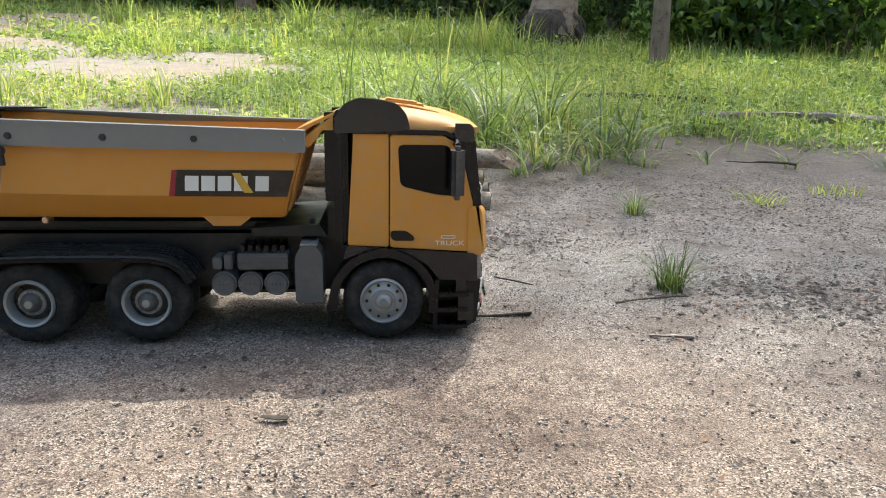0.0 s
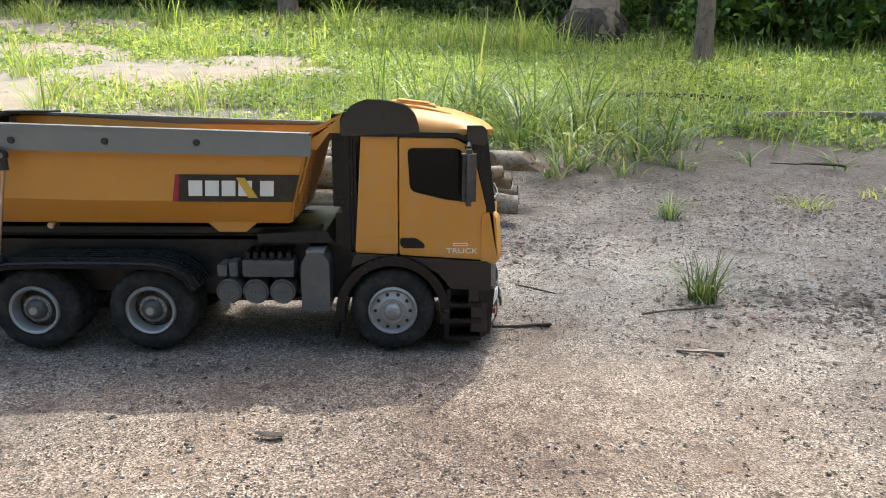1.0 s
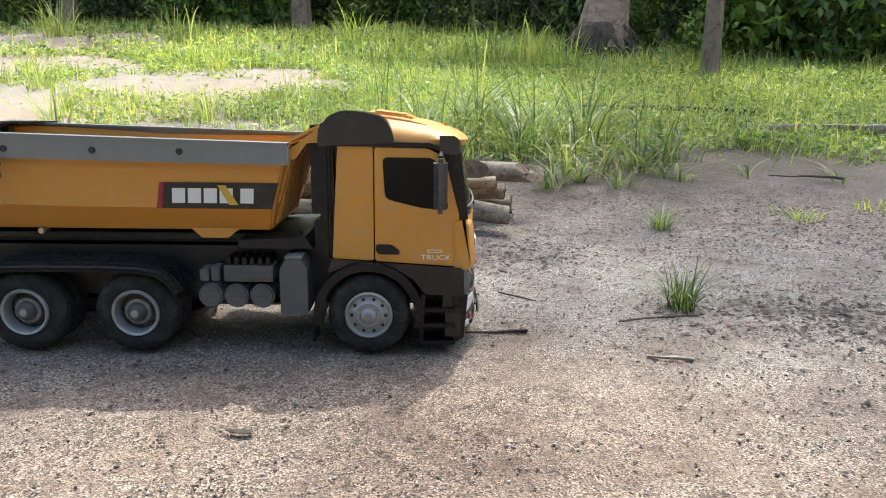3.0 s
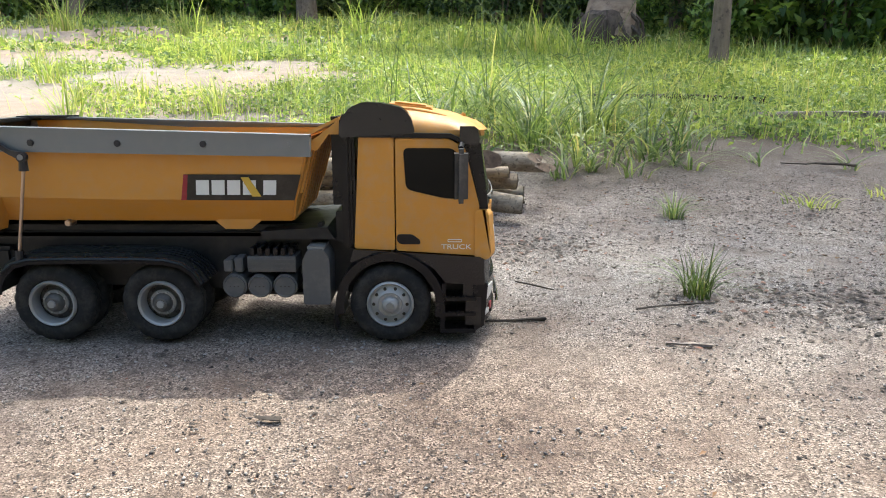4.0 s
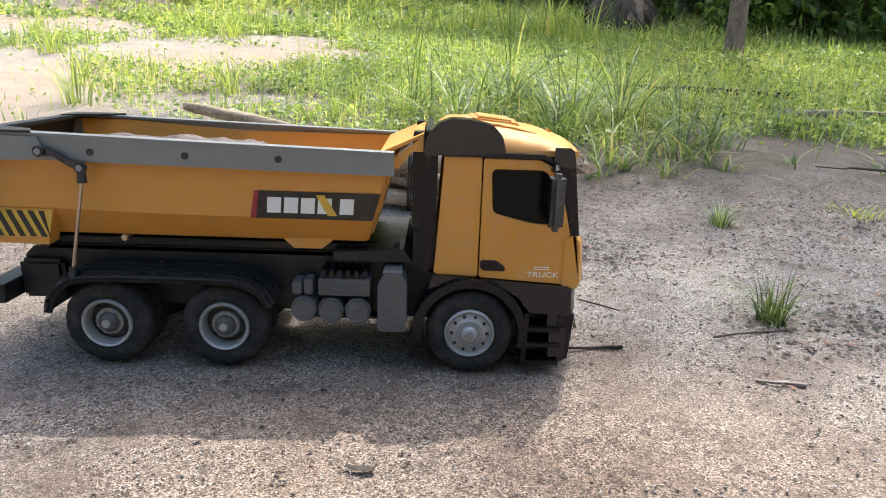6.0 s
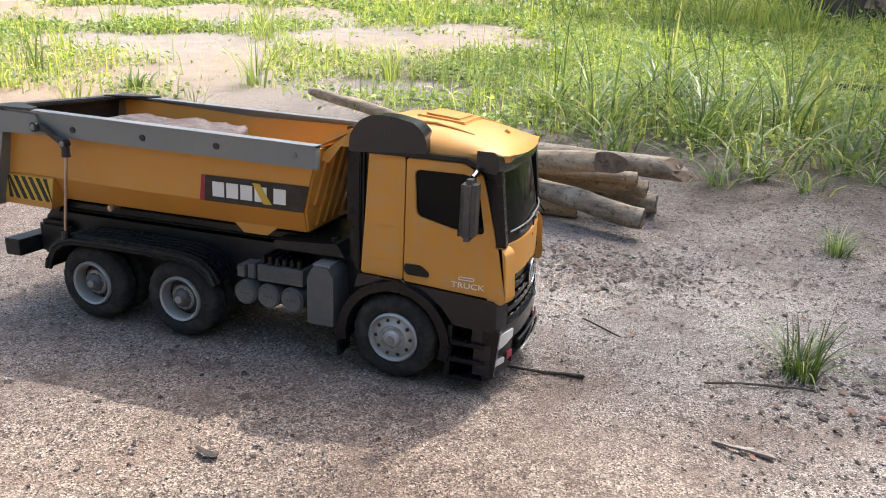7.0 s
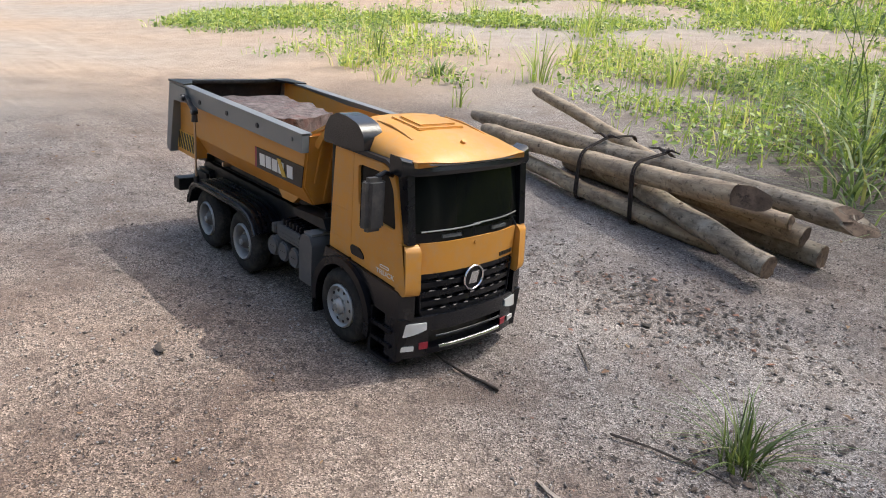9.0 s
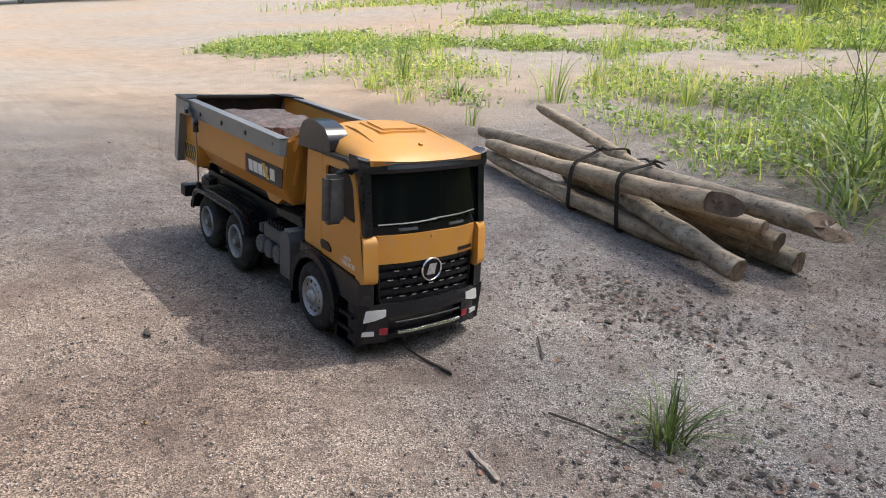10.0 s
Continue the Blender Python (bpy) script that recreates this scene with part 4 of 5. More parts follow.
make_load()

# ---- ground ----


def graded(a, b, fine, lo, hi, grow=1.12):
    """Grid lines: even between a and b, ever wider out to lo and hi."""
    mid = list(np.arange(a, b, fine))
    out, step, p = [], fine, b
    while p < hi:
        out.append(p)
        step *= grow
        p += step
    pre, step, p = [], fine, a - fine
    while p > lo:
        pre.append(p)
        step *= grow
        p -= step
    return np.array([lo] + pre[::-1] + mid + out + [hi])


def make_ground():
    xs = graded(-0.75, 0.75, 0.0075, -60, 60)
    ys = graded(-0.55, 0.85, 0.0075, -60, 70)
    X, Y = np.meshgrid(xs, ys)
    Z = ground_z(X, Y)
    flat = np.stack([X.ravel(), Y.ravel(), Z.ravel()], 1)
    for p in flat:
        r = math.hypot(p[0] + 0.15, p[1])
        v = Vector((p[0], p[1], 0))
        e = noise.fractal(v * 14, 1.0, 2.0, 3) * 0.0028 + noise.noise(v * 62) * 0.0018
        if r > 0.9:
            e += noise.noise(v * 2.3) * 0.010 * min(1, (r - 0.9) * 1.5)
        if r > 3:
            e += noise.noise(v * 0.5) * 0.05 * min(1, (r - 3) / 3)
        p[2] += e - 0.0012
    ny, nx = X.shape
    i = np.arange(ny * nx).reshape(ny, nx)
    q = np.stack([i[:-1, :-1], i[:-1, 1:], i[1:, 1:], i[1:, :-1]], -1).reshape(-1, 4)
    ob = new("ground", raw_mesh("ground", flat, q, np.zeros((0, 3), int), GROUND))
    return tagged(ob, "pale sandy gravel ground with dark specks, rising to a field", "ground", kind="structure")


make_ground()
rng = np.random.default_rng(7)


def make_gravel():
    """Loose grains on the sand, as small uneven octahedra."""
    n = 42000
    r = 0.12 + 1.5 * rng.random(n) ** 0.8
    a = rng.uniform(0, 2 * math.pi, n)
    x, y = 0.15 + r * np.cos(a), -0.15 + r * np.sin(a) * 0.8
    s = 0.0007 + 0.0013 * rng.random(n) ** 3
    base = np.array([(1, 0, 0), (-1, 0, 0), (0, 1, 0), (0, -1, 0), (0, 0, 0.7), (0, 0, -0.7)], float)
    f = np.array([(0, 2, 4), (2, 1, 4), (1, 3, 4), (3, 0, 4), (2, 0, 5), (1, 2, 5), (3, 1, 5), (0, 3, 5)])
    v = base[None] * s[:, None, None] * rng.uniform(0.6, 1.4, (n, 6, 1))
    t = rng.uniform(0, 2 * math.pi, n)
    c, d = np.cos(t), np.sin(t)
    vx = v[..., 0] * c[:, None] - v[..., 1] * d[:, None]
    vy = v[..., 0] * d[:, None] + v[..., 1] * c[:, None]
    pts = np.stack([vx + x[:, None], vy + y[:, None], v[..., 2] + (ground_z(x, y) + s * 0.2)[:, None]], -1)
    tri = (f[None] + (np.arange(n) * 6)[:, None, None]).reshape(-1, 3)
    m, nn, l, b = nodes_of("loose_grain", 0.85)
    g = nn.new("ShaderNodeNewGeometry")
    l.new(ramp(nn, l, g.outputs["Random Per Island"], [(0.0, (0.05, 0.042, 0.038)), (0.35, (0.17, 0.147, 0.13)), (0.55, (0.27, 0.24, 0.22)), (1.0, (0.48, 0.445, 0.41))]), b.inputs["Base Color"])
    tagged(new("loose_gravel", raw_mesh("loose_gravel", pts.reshape(-1, 3), np.zeros((0, 4), int), tri, m, False)), "loose pale and dark grains strewn over the sand", "gravel", kind="stuff")


make_gravel()


def make_crumbs():
    """Dark crumbs of earth and humus, gathered in patches."""
    n = 250000
    x, y = rng.uniform(-1.5, 1.4, n), rng.uniform(-0.6, 1.3, n)
    dens = np.array([noise.noise(Vector((a * 3.1, b * 3.1, 4.0))) + 0.6 * noise.noise(Vector((a * 9, b * 9, 1.0))) for a, b in zip(x, y)])
    patch = np.exp(-(((x - 0.12) / 0.22) ** 2 + ((y - 0.32) / 0.10) ** 2)) + np.exp(-(((x - 0.55) / 0.25) ** 2 + ((y - 0.05) / 0.12) ** 2)) + 0.75 * np.exp(-(((x - 0.75) / 0.60) ** 2 + ((y - 0.58) / 0.38) ** 2))
    k = rng.random(n) < np.clip(0.07 + 0.28 * dens, 0.015, 0.32) + 0.75 * patch
    k &= rng.random(n) < np.clip(2.2 - 2.2 * (((x + 0.05) / 1.5) ** 2 + ((y - 0.3) / 1.15) ** 2), 0, 1)
    x, y = x[k], y[k]
    n = len(x)
    s = 0.0006 + (0.0017 + 0.0015 * patch[k]) * rng.random(n) ** (6 - 3 * np.clip(patch[k], 0, 1))
    base = np.array([(1, 0, 0), (-1, 0, 0), (0, 1, 0), (0, -1, 0), (0, 0, 0.55), (0, 0, -0.8)], float)
    f = np.array([(0, 2, 4), (2, 1, 4), (1, 3, 4), (3, 0, 4)])
    v = base[None] * s[:, None, None] * rng.uniform(0.35, 1.6, (n, 6, 1))
    v[:, :, 0] *= rng.uniform(0.7, 2.0, (n, 1))
    v[:, 4, :2] += rng.normal(0, 0.35, (n, 2)) * s[:, None]
    turn = rng.uniform(0, 2 * math.pi, n)
    c, d = np.cos(turn)[:, None], np.sin(turn)[:, None]
    v = np.stack([v[..., 0] * c - v[..., 1] * d, v[..., 0] * d + v[..., 1] * c, v[..., 2]], -1)
    pts = v + np.stack([x, y, ground_z(x, y) + s * 0.25], 1)[:, None]
    tri = (f[None] + (np.arange(n) * 6)[:, None, None]).reshape(-1, 3)
    m, nn, l, b = nodes_of("earth_crumb", 0.95)
    g = nn.new("ShaderNodeNewGeometry")
    l.new(ramp(nn, l, g.outputs["Random Per Island"], [(0.0, (0.022, 0.018, 0.016)), (0.6, (0.062, 0.050, 0.042)), (0.9, (0.12, 0.088, 0.070)), (1.0, (0.22, 0.105, 0.07))]), b.inputs["Base Color"])
    tagged(new("earth_crumbs", raw_mesh("earth_crumbs", pts.reshape(-1, 3), np.zeros((0, 4), int), tri, m, False)), "dark crumbs of earth scattered on the sand", "earth", kind="stuff")


make_crumbs()


def make_litter():
    """Crumbs of dead leaf and bark."""
    n = 2600
    x = rng.uniform(-1.6, 1.5, n)
    y = rng.uniform(-0.6, 1.2, n)
    k = (rng.random(n) < 0.35) | ((x > 0.05) & (y > 0.2))
    x, y = x[k], y[k]
    at = np.stack([x, y, ground_z(x, y) + 0.0008], 1)
    v, q, t = leaves(rng, at, 0.002 + 0.012 * rng.random(len(x)) ** 4, 0.5, 0.85)
    tagged(new("leaf_litter", raw_mesh("leaf_litter", v, q, t, LITTER, False)), "brown crumbs of dead leaf on the sand", "leaf litter", kind="stuff")


make_litter()


def stick(name, pts, r0, r1, label, material, category="stick", group="sticks on the sand"):
    if group == "sticks on the sand":
        pts = [(x, y, z * 0.5) for x, y, z in pts]
    n = len(pts)
    ends = [(pts[0][0] * 1.06 - pts[1][0] * 0.06, pts[0][1] * 1.06 - pts[1][1] * 0.06, pts[0][2])], [(pts[-1][0] * 1.1 - pts[-2][0] * 0.1, pts[-1][1] * 1.1 - pts[-2][1] * 0.1, pts[-1][2] * 0.8)]
    rad = [r0 * 0.35] + [r0 + (r1 - r0) * i / (n - 1) for i in range(n)] + [r1 * 0.3]
    bm = tube(B(), [(x, y, float(ground_z(x, y)) + z) for x, y, z in ends[0] + pts + ends[1]], rad, 8, 0.7, len(label))
    if category == "stick":
        for v in bm.verts:
            v.co += Vector((0.0005, 0.0006, 0.0006)) * noise.noise(v.co * 210) * 1.6
    if category == "wood chip":
        for v in bm.verts:
            g = float(ground_z(v.co.x, v.co.y))
            v.co.z = g + (v.co.z - g) * 0.5 + 0.0012 * noise.noise(v.co * 260)
    return tagged(part(name, bm, material, smooth=50), label, category, group)


stick("stick", [(0.066, -0.014, 0.003), (0.095, -0.019, 0.003), (0.130, -0.017, 0.003), (0.150, -0.014, 0.0035), (0.168, -0.012, 0.003)], 0.0008, 0.0022, "dark charred stick with a knobbed end on the sand", TWIG)
stick("stick", [(0.280, 0.020, 0.004), (0.310, 0.032, 0.003), (0.345, 0.042, 0.003), (0.375, 0.046, 0.003)], 0.0012, 0.0007, "dark brown stick beside a grass tuft", TWIG)
stick("stick", [(0.150, 0.134, 0.002), (0.170, 0.118, 0.0025), (0.193, 0.100, 0.002)], 0.0008, 0.0015, "short dark twig on the sand", TWIG)
stick("stick", [(0.045, -0.032, 0.002), (0.060, -0.046, 0.003), (0.078, -0.056, 0.002)], 0.0009, 0.0007, "thin reddish twig beside the front bumper", TWIG)
stick("wood_chip", [(0.283, -0.081, 0.001), (0.297, -0.085, 0.0022), (0.312, -0.086, 0.002), (0.327, -0.089, 0.001)], 0.0022, 0.0030, "dry tan bark chip on the sand", GREYSTICK, "wood chip", "bits on the sand")
stick("wood_chip", [(-0.097, -0.242, 0.002), (-0.090, -0.246, 0.0030), (-0.083, -0.2475, 0.003), (-0.076, -0.2465, 0.003)], 0.0016, 0.0032, "dark weathered wood chip on the sand", TWIG, "wood chip", "bits on the sand")
stick("stick", [(1.10, 1.62, 0.02), (1.22, 1.585, 0.03), (1.36, 1.60, 0.028), (1.52, 1.53, 0.036), (1.70, 1.50, 0.03)], 0.011, 0.018, "grey fallen branch in the grass", GREYSTICK, "branch", "fallen branches")
stick("stick", [(0.62, 2.05, 0.02), (0.95, 2.0, 0.03), (1.30, 1.98, 0.02)], 0.008, 0.012, "dark fallen branch in the grass", TWIG, "branch", "fallen branches")
stick("stick", [(0.92, 1.02, 0.004), (0.955, 0.965, 0.014), (1.00, 1.01, 0.006), (1.045, 0.945, 0.018), (1.09, 0.985, 0.006)], 0.0015, 0.0035, "dark broken stick at the edge of the grass", TWIG, "branch", "fallen branches")

# ---- bundle of logs ----
LOGS = (
    ("long grey barked log on top of the pile", LOGBARK, [(-0.700, 0.762, 0.098), (-0.450, 0.708, 0.106), (-0.200, 0.655, 0.112), (0.050, 0.628, 0.112), (0.245, 0.620, 0.106)], 0.0180, 0.0215, "long"),
    ("pale peeled log with an oblique cut end", LOGWOOD, [(-0.610, 0.712, 0.082), (-0.400, 0.652, 0.088), (-0.200, 0.600, 0.098), (0.000, 0.548, 0.112), (0.142, 0.522, 0.124)], 0.0165, 0.0205, "oblique"),
    ("thin pale log at the bottom of the pile", LOGWOOD, [(-0.630, 0.732, 0.050), (-0.430, 0.664, 0.047), (-0.220, 0.604, 0.040), (-0.040, 0.575, 0.032), (0.080, 0.572, 0.026)], 0.0155, 0.0175, "flat"),
    ("barked log slanting out of the pile with pale blotches", LOGBARK, [(-0.230, 0.655, 0.076), (-0.100, 0.605, 0.074), (0.040, 0.545, 0.060), (0.196, 0.487, 0.044)], 0.0190, 0.0200, "flat"),
    ("peeled log with a dark cut end in the pile", LOGWOOD, [(-0.400, 0.740, 0.068), (-0.120, 0.668, 0.074), (0.060, 0.620, 0.074), (0.196, 0.592, 0.072)], 0.0160, 0.0185, "flat"),
    ("dark barked log low in the pile", LOGBARK, [(-0.400, 0.770, 0.042), (-0.100, 0.705, 0.040), (0.214, 0.630, 0.040)], 0.0180, 0.0205, "flat"),
    ("thin pale log sticking up out of the pile", LOGWOOD, [(-0.590, 0.853, 0.172), (-0.420, 0.800, 0.150), (-0.250, 0.748, 0.120), (-0.060, 0.690, 0.085)], 0.0125, 0.0165, "flat"),
    ("slim peeled log wedged in the pile", LOGWOOD, [(-0.200, 0.640, 0.082), (0.000, 0.605, 0.088), (0.178, 0.572, 0.092)], 0.0110, 0.0125, "flat"),
)


def make_log(label, material, ctrl, r0, r1, end, seed):
    """A slightly crooked log with rounded rear end and a cut face of its own."""
    pts, rad = [], []
    n = 20
    for i in range(n + 1):
        t = i / n * (len(ctrl) - 1)
        k = min(int(t), len(ctrl) - 2)
        a, b = Vector(ctrl[k]), Vector(ctrl[k + 1])
        p = a.lerp(b, t - k)
        p += Vector((0, noise.noise(Vector((seed, i * 0.35, 0))), noise.noise(Vector((seed, 9, i * 0.35))))) * 0.0028
        pts.append(p)
        rad.append((r0 + (r1 - r0) * i / n) * (1 + 0.05 * noise.noise(Vector((i * 0.6, seed, 3)))))
    rad[0] *= 0.72
    bm = tube(B(), pts, rad, 18, 0.20, seed * 3.1)
    d = (pts[-1] - pts[-2]).normalized()
    for v in bm.verts:
        q = v.co - pts[-1]
        if abs(q.dot(d)) < 0.012 and q.length < r1 * 1.6:
            if end == "oblique":
                v.co += d * (q.y * 1.7 - q.z * 0.5 - 0.014)
            elif end == "long":
                v.co += d * (q.y * 1.0 - q.z * 1.2 + 0.012 * noise.noise(v.co * 90))
            else:
                v.co += d * (0.004 * noise.noise(v.co * 110) - q.y * 0.25)
    log = part("log", bm, material, smooth=50)
    tagged(log, label, "log", "bundle of logs")
    cap_face = max(log.data.polygons, key=lambda f: (f.center - pts[-1]).length < r1 * 2 and len(f.vertices) > 8)
    ring = [log.data.vertices[i].co.copy() for i in cap_face.vertices]
    c = sum(ring, Vector()) / len(ring)
    bm = B()
    outs = []
    for s in (0.97, 0.72, 0.42, 0.16):
        outs.append([bm.verts.new(c + (p - c) * s + d * (0.0014 + 0.0016 * noise.noise((p + d * s) * 120))) for p in ring])
    for A, C in zip(outs, outs[1:]):
        for i in range(len(ring)):
            j = (i + 1) % len(ring)
            bm.faces.new((A[i], A[j], C[j], C[i]))
    bm.faces.new(outs[-1])
    part("cut_end", bm, LOGEND, log, "dark weathered cut face", 60)
    # knots along the log
    for k in range(3):
        i = 4 + (k * 5 + int(seed * 3)) % (n - 6)
        a = radians(200 + 60 * k + 30 * seed)
        ax = (pts[i + 1] - pts[i]).normalized()
        u = ax.cross(Vector((0, 0, 1))).normalized()
        w = u.cross(ax)
        o = u * math.cos(a) + w * math.sin(a)
        part("knot", cyl(B(), pts[i] + o * rad[i] * 0.80, pts[i] + o * rad[i] * 1.05, rad[i] * 0.34, rad[i] * 0.15, 9), LOGEND, log)
    return log


for k, (label, material, ctrl, r0, r1, end) in enumerate(LOGS):
    make_log(label, material, ctrl, r0 * 0.94, r1 * 0.88, end, k + 1)


def hull(pts):
    pts = sorted(pts)
    def half(seq):
        out = []
        for p in seq:
            while len(out) > 1 and (out[-1][0] - out[-2][0]) * (p[1] - out[-2][1]) - (out[-1][1] - out[-2][1]) * (p[0] - out[-2][0]) <= 0:
                out.pop()
            out.append(p)
        return out[:-1]
    return half(pts) + half(pts[::-1])


def make_cord(x, label):
    """A dark vine tied round the bundle at one place."""
    pts = []
    for _, _, ctrl, r0, r1, _ in LOGS:
        for a, b in zip(ctrl, ctrl[1:]):
            if min(a[0], b[0]) <= x <= max(a[0], b[0]):
                t = (x - a[0]) / (b[0] - a[0])
                cy, cz = a[1] + (b[1] - a[1]) * t, a[2] + (b[2] - a[2]) * t
                pts += [(cy + (r1 + 0.003) * math.cos(q), cz + (r1 + 0.003) * math.sin(q)) for q in [i * math.pi / 8 for i in range(16)]]
    h = hull(pts)
    bm = B()
    for off, r in ((0.0, 0.0021), (0.0045, 0.0017)):
        loop = [(x + off + 0.02 * (p[1] - 0.07) + 0.006 * (0.6 - p[0]), p[0], p[1]) for p in h]
        tube(bm, loop + loop[:1], r, 6, 0.3, x)
    top = max(h, key=lambda p: p[1])
    c = part("binding_cord", bm, CORD, smooth=60)
    kn = B()
    for k in range(4):
        a = k * 1.7
        tube(kn, [(x, top[0], top[1]), (x + 0.012 * math.cos(a), top[0] + 0.012 * math.sin(a), top[1] + 0.006), (x + 0.030 * math.cos(a), top[0] + 0.020 * math.sin(a), top[1] + 0.003)], [0.0036, 0.0022, 0.0010], 6, 0.3, k)
    part("knot", kn, CORD, c)
    return tagged(c, label, "cord", "cords round the logs")


make_cord(-0.085, "dark vine cord knotted round the bundle of logs")
make_cord(-0.225, "thin dark cord tied round the log bundle")

# ---- grass ----
SANDY = ((-1.15, 2.75, 0.75, 0.42), (-2.7, 3.6, 1.0, 0.6), (-2.2, 2.3, 0.7, 0.35), (-1.5, 1.55, 0.45, 0.25), (-4.2, 3.2, 1.5, 0.7), (-6.5, 4.0, 2.0, 1.2), (-4.0, 5.2, 1.8, 0.6), (0.9, 1.15, 0.3, 0.22), (-4.8, 5.9, 2.2, 0.9), (-1.0, 3.35, 0.5, 0.2), (-0.75, 1.62, 0.32, 0.14), (-1.7, 2.0, 0.5, 0.2), (-3.05, 1.35, 0.5, 0.4))


def grass_share(x, y):
    """How thickly the field is grown: bare in the yard, patchy along its edge."""
    edge = np.interp(x, [-9, -3.4, -2.2, -1.6, -1.0, -0.3, 0.2, 0.5, 0.9, 1.3, 2.0, 6], [1.6, 1.15, 1.05, 1.2, 1.25, 1.15, 0.98, 0.98, 1.2, 1.05, 0.95, 0.4])
    edge = edge + 0.10 * np.sin(x * 5.1) + 0.06 * np.sin(x * 11.3 + 1)
    s = np.clip((y - edge) / 0.25, 0, 1)
    for cx, cy, rx, ry in SANDY:
        d = ((x - cx) / rx) ** 2 + ((y - cy) / ry) ** 2 + 0.35 * np.sin(x * 7 + y * 5)
        s = s * np.clip((d - 0.75) / 0.6, 0.03, 1)
    thin = 0.55 + 0.45 * np.sin(x * 2.1 + 1.3) * np.sin(y * 2.7 + 0.4)
    s = s * np.where(x < -0.7, 0.08 + 0.55 * thin, 0.6 + 0.4 * thin)
    return np.where(x < -5.0, s * 0.5, s)


def sample(n, x0, x1, y0, y1, power=1.0):
    x = rng.uniform(x0, x1, n)
    y = y0 + (y1 - y0) * rng.random(n) ** power
    k = rng.random(n) < grass_share(x, y)
    return x[k], y[k]


def field(name, label, n, area, h, w, lean, material, seg=2, power=1.0):
    x, y = sample(n, *area, power)
    root = np.stack([x, y, ground_z(x, y) - 0.004], 1)
    m = len(x)
    hh = h[0] + (h[1] - h[0]) * rng.random(m) ** 2.2
    d = np.hypot(x, y + 0.7)
    v, q, t = blades(rng, root, hh, w * (0.7 + 0.6 * rng.random(m)) * np.clip(d / 3.0, 1, 2.5), lean * rng.random(m), rng.uniform(0, 2 * math.pi, m), seg)
    tagged(new(name, raw_mesh(name, v, q, t, material)), label, "grass", kind="stuff")


field("field_grass", "sunlit yellow-green grass of the field", 80000, (-4.5, 3.2, 0.9, 4.2), (0.03, 0.14), 0.0040, 0.9, GRASS, 2)
field("far_grass", "bright grass before the trees", 75000, (-9, 7, 3.6, 9.0), (0.05, 0.24), 0.005, 0.9, GRASS, 2)


def cover(n, area, size, height, power=1.0):
    x, y = sample(n, *area, power)
    at = np.stack([x, y, ground_z(x, y) + 0.004 + height * rng.random(len(x)) ** 1.6], 1)
    d = np.hypot(x, y + 0.7)
    return leaves(rng, at, (size[0] + (size[1] - size[0]) * rng.random(len(x))) * np.clip(d / 3.0, 1, 2.2), 0.6, 0.62)


v, q, t = cover(170000, (-4.5, 3.4, 0.9, 4.4), (0.012, 0.030), 0.045)
tagged(new("ground_cover", raw_mesh("ground_cover", v, q, t, COVER, False)), "low leafy weeds covering the field", "weeds", kind="stuff")
v, q, t = cover(60000, (-9, 7, 4.0, 8.6), (0.016, 0.036), 0.10)
tagged(new("far_ground_cover", raw_mesh("far_ground_cover", v, q, t, COVER, False)), "leafy weeds at the far side of the field", "weeds", kind="stuff")


def tuft(name, x, y, n, h, spread, w, label, group, material=LONGGRASS, stalks=0, seg=5, lean=(0.15, 1.3), category="grass tuft"):
    """A clump of long blades from one root, with thin seed stalks where it has them."""
    a = rng.uniform(0, 2 * math.pi, n)
    r = spread * rng.random(n)
    root = np.stack([r * np.cos(a), r * np.sin(a), np.full(n, -0.003)], 1)
    hh = h * (0.35 + 0.65 * rng.random(n))
    head = a + rng.normal(0, 0.7, n)
    v, q, t = blades(rng, root, hh, w * (0.7 + 0.6 * rng.random(n)), lean[0] + (lean[1] - lean[0]) * rng.random(n), head, seg)
    ob = new(name, raw_mesh(name, v, q, t, material))
    ob.location = (x, y, float(ground_z(x, y)))
    tagged(ob, label, category, group)
    for k in range(stalks):
        b = rng.uniform(0, 2 * math.pi)
        ln = rng.uniform(0.15, 0.55)
        top = h * rng.uniform(1.0, 1.45)
        pts = [(ln * top * t2**2 * math.cos(b), ln * top * t2**2 * math.sin(b), top * t2 * (1 - 0.18 * ln * t2)) for t2 in np.linspace(0, 1, 7)]
        bm = tube(B(), pts, [0.0016 - 0.0009 * i / 6 for i in range(7)], 5)
        e = Vector(pts[-1])
        for j in range(4):
            c = b + j * 1.57
            tube(bm, [e, e + Vector((0.025 * math.cos(c), 0.025 * math.sin(c), 0.012)), e + Vector((0.05 * math.cos(c), 0.05 * math.sin(c), 0.004))], [0.0008, 0.0012, 0.0006], 4)
        part("seed_stalk", bm, LONGGRASS, ob)
    return ob


tuft("grass_tuft", 0.371, 0.078, 95, 0.088, 0.018, 0.0019, "small green grass tuft growing from the sand", "tufts on the sand", DARKGRASS, 0, 6, (0.1, 1.7))
tuft("grass_tuft", 0.490, 0.537, 80, 0.080, 0.022, 0.0019, "thin wispy grass tuft on bare sand", "tufts on the sand", LONGGRASS, 0, 5, (0.3, 1.6))
tuft("grass_tuft", 0.795, 0.630, 40, 0.05, 0.05, 0.003, "low yellowish grass patch on the sand", "tufts on the sand", GRASS, 0, 4, (0.4, 1.6))
tuft("grass_tuft", 1.02, 0.72, 34, 0.05, 0.06, 0.003, "sparse low grass on the sand", "tufts on the sand", GRASS, 0, 4, (0.4, 1.6))
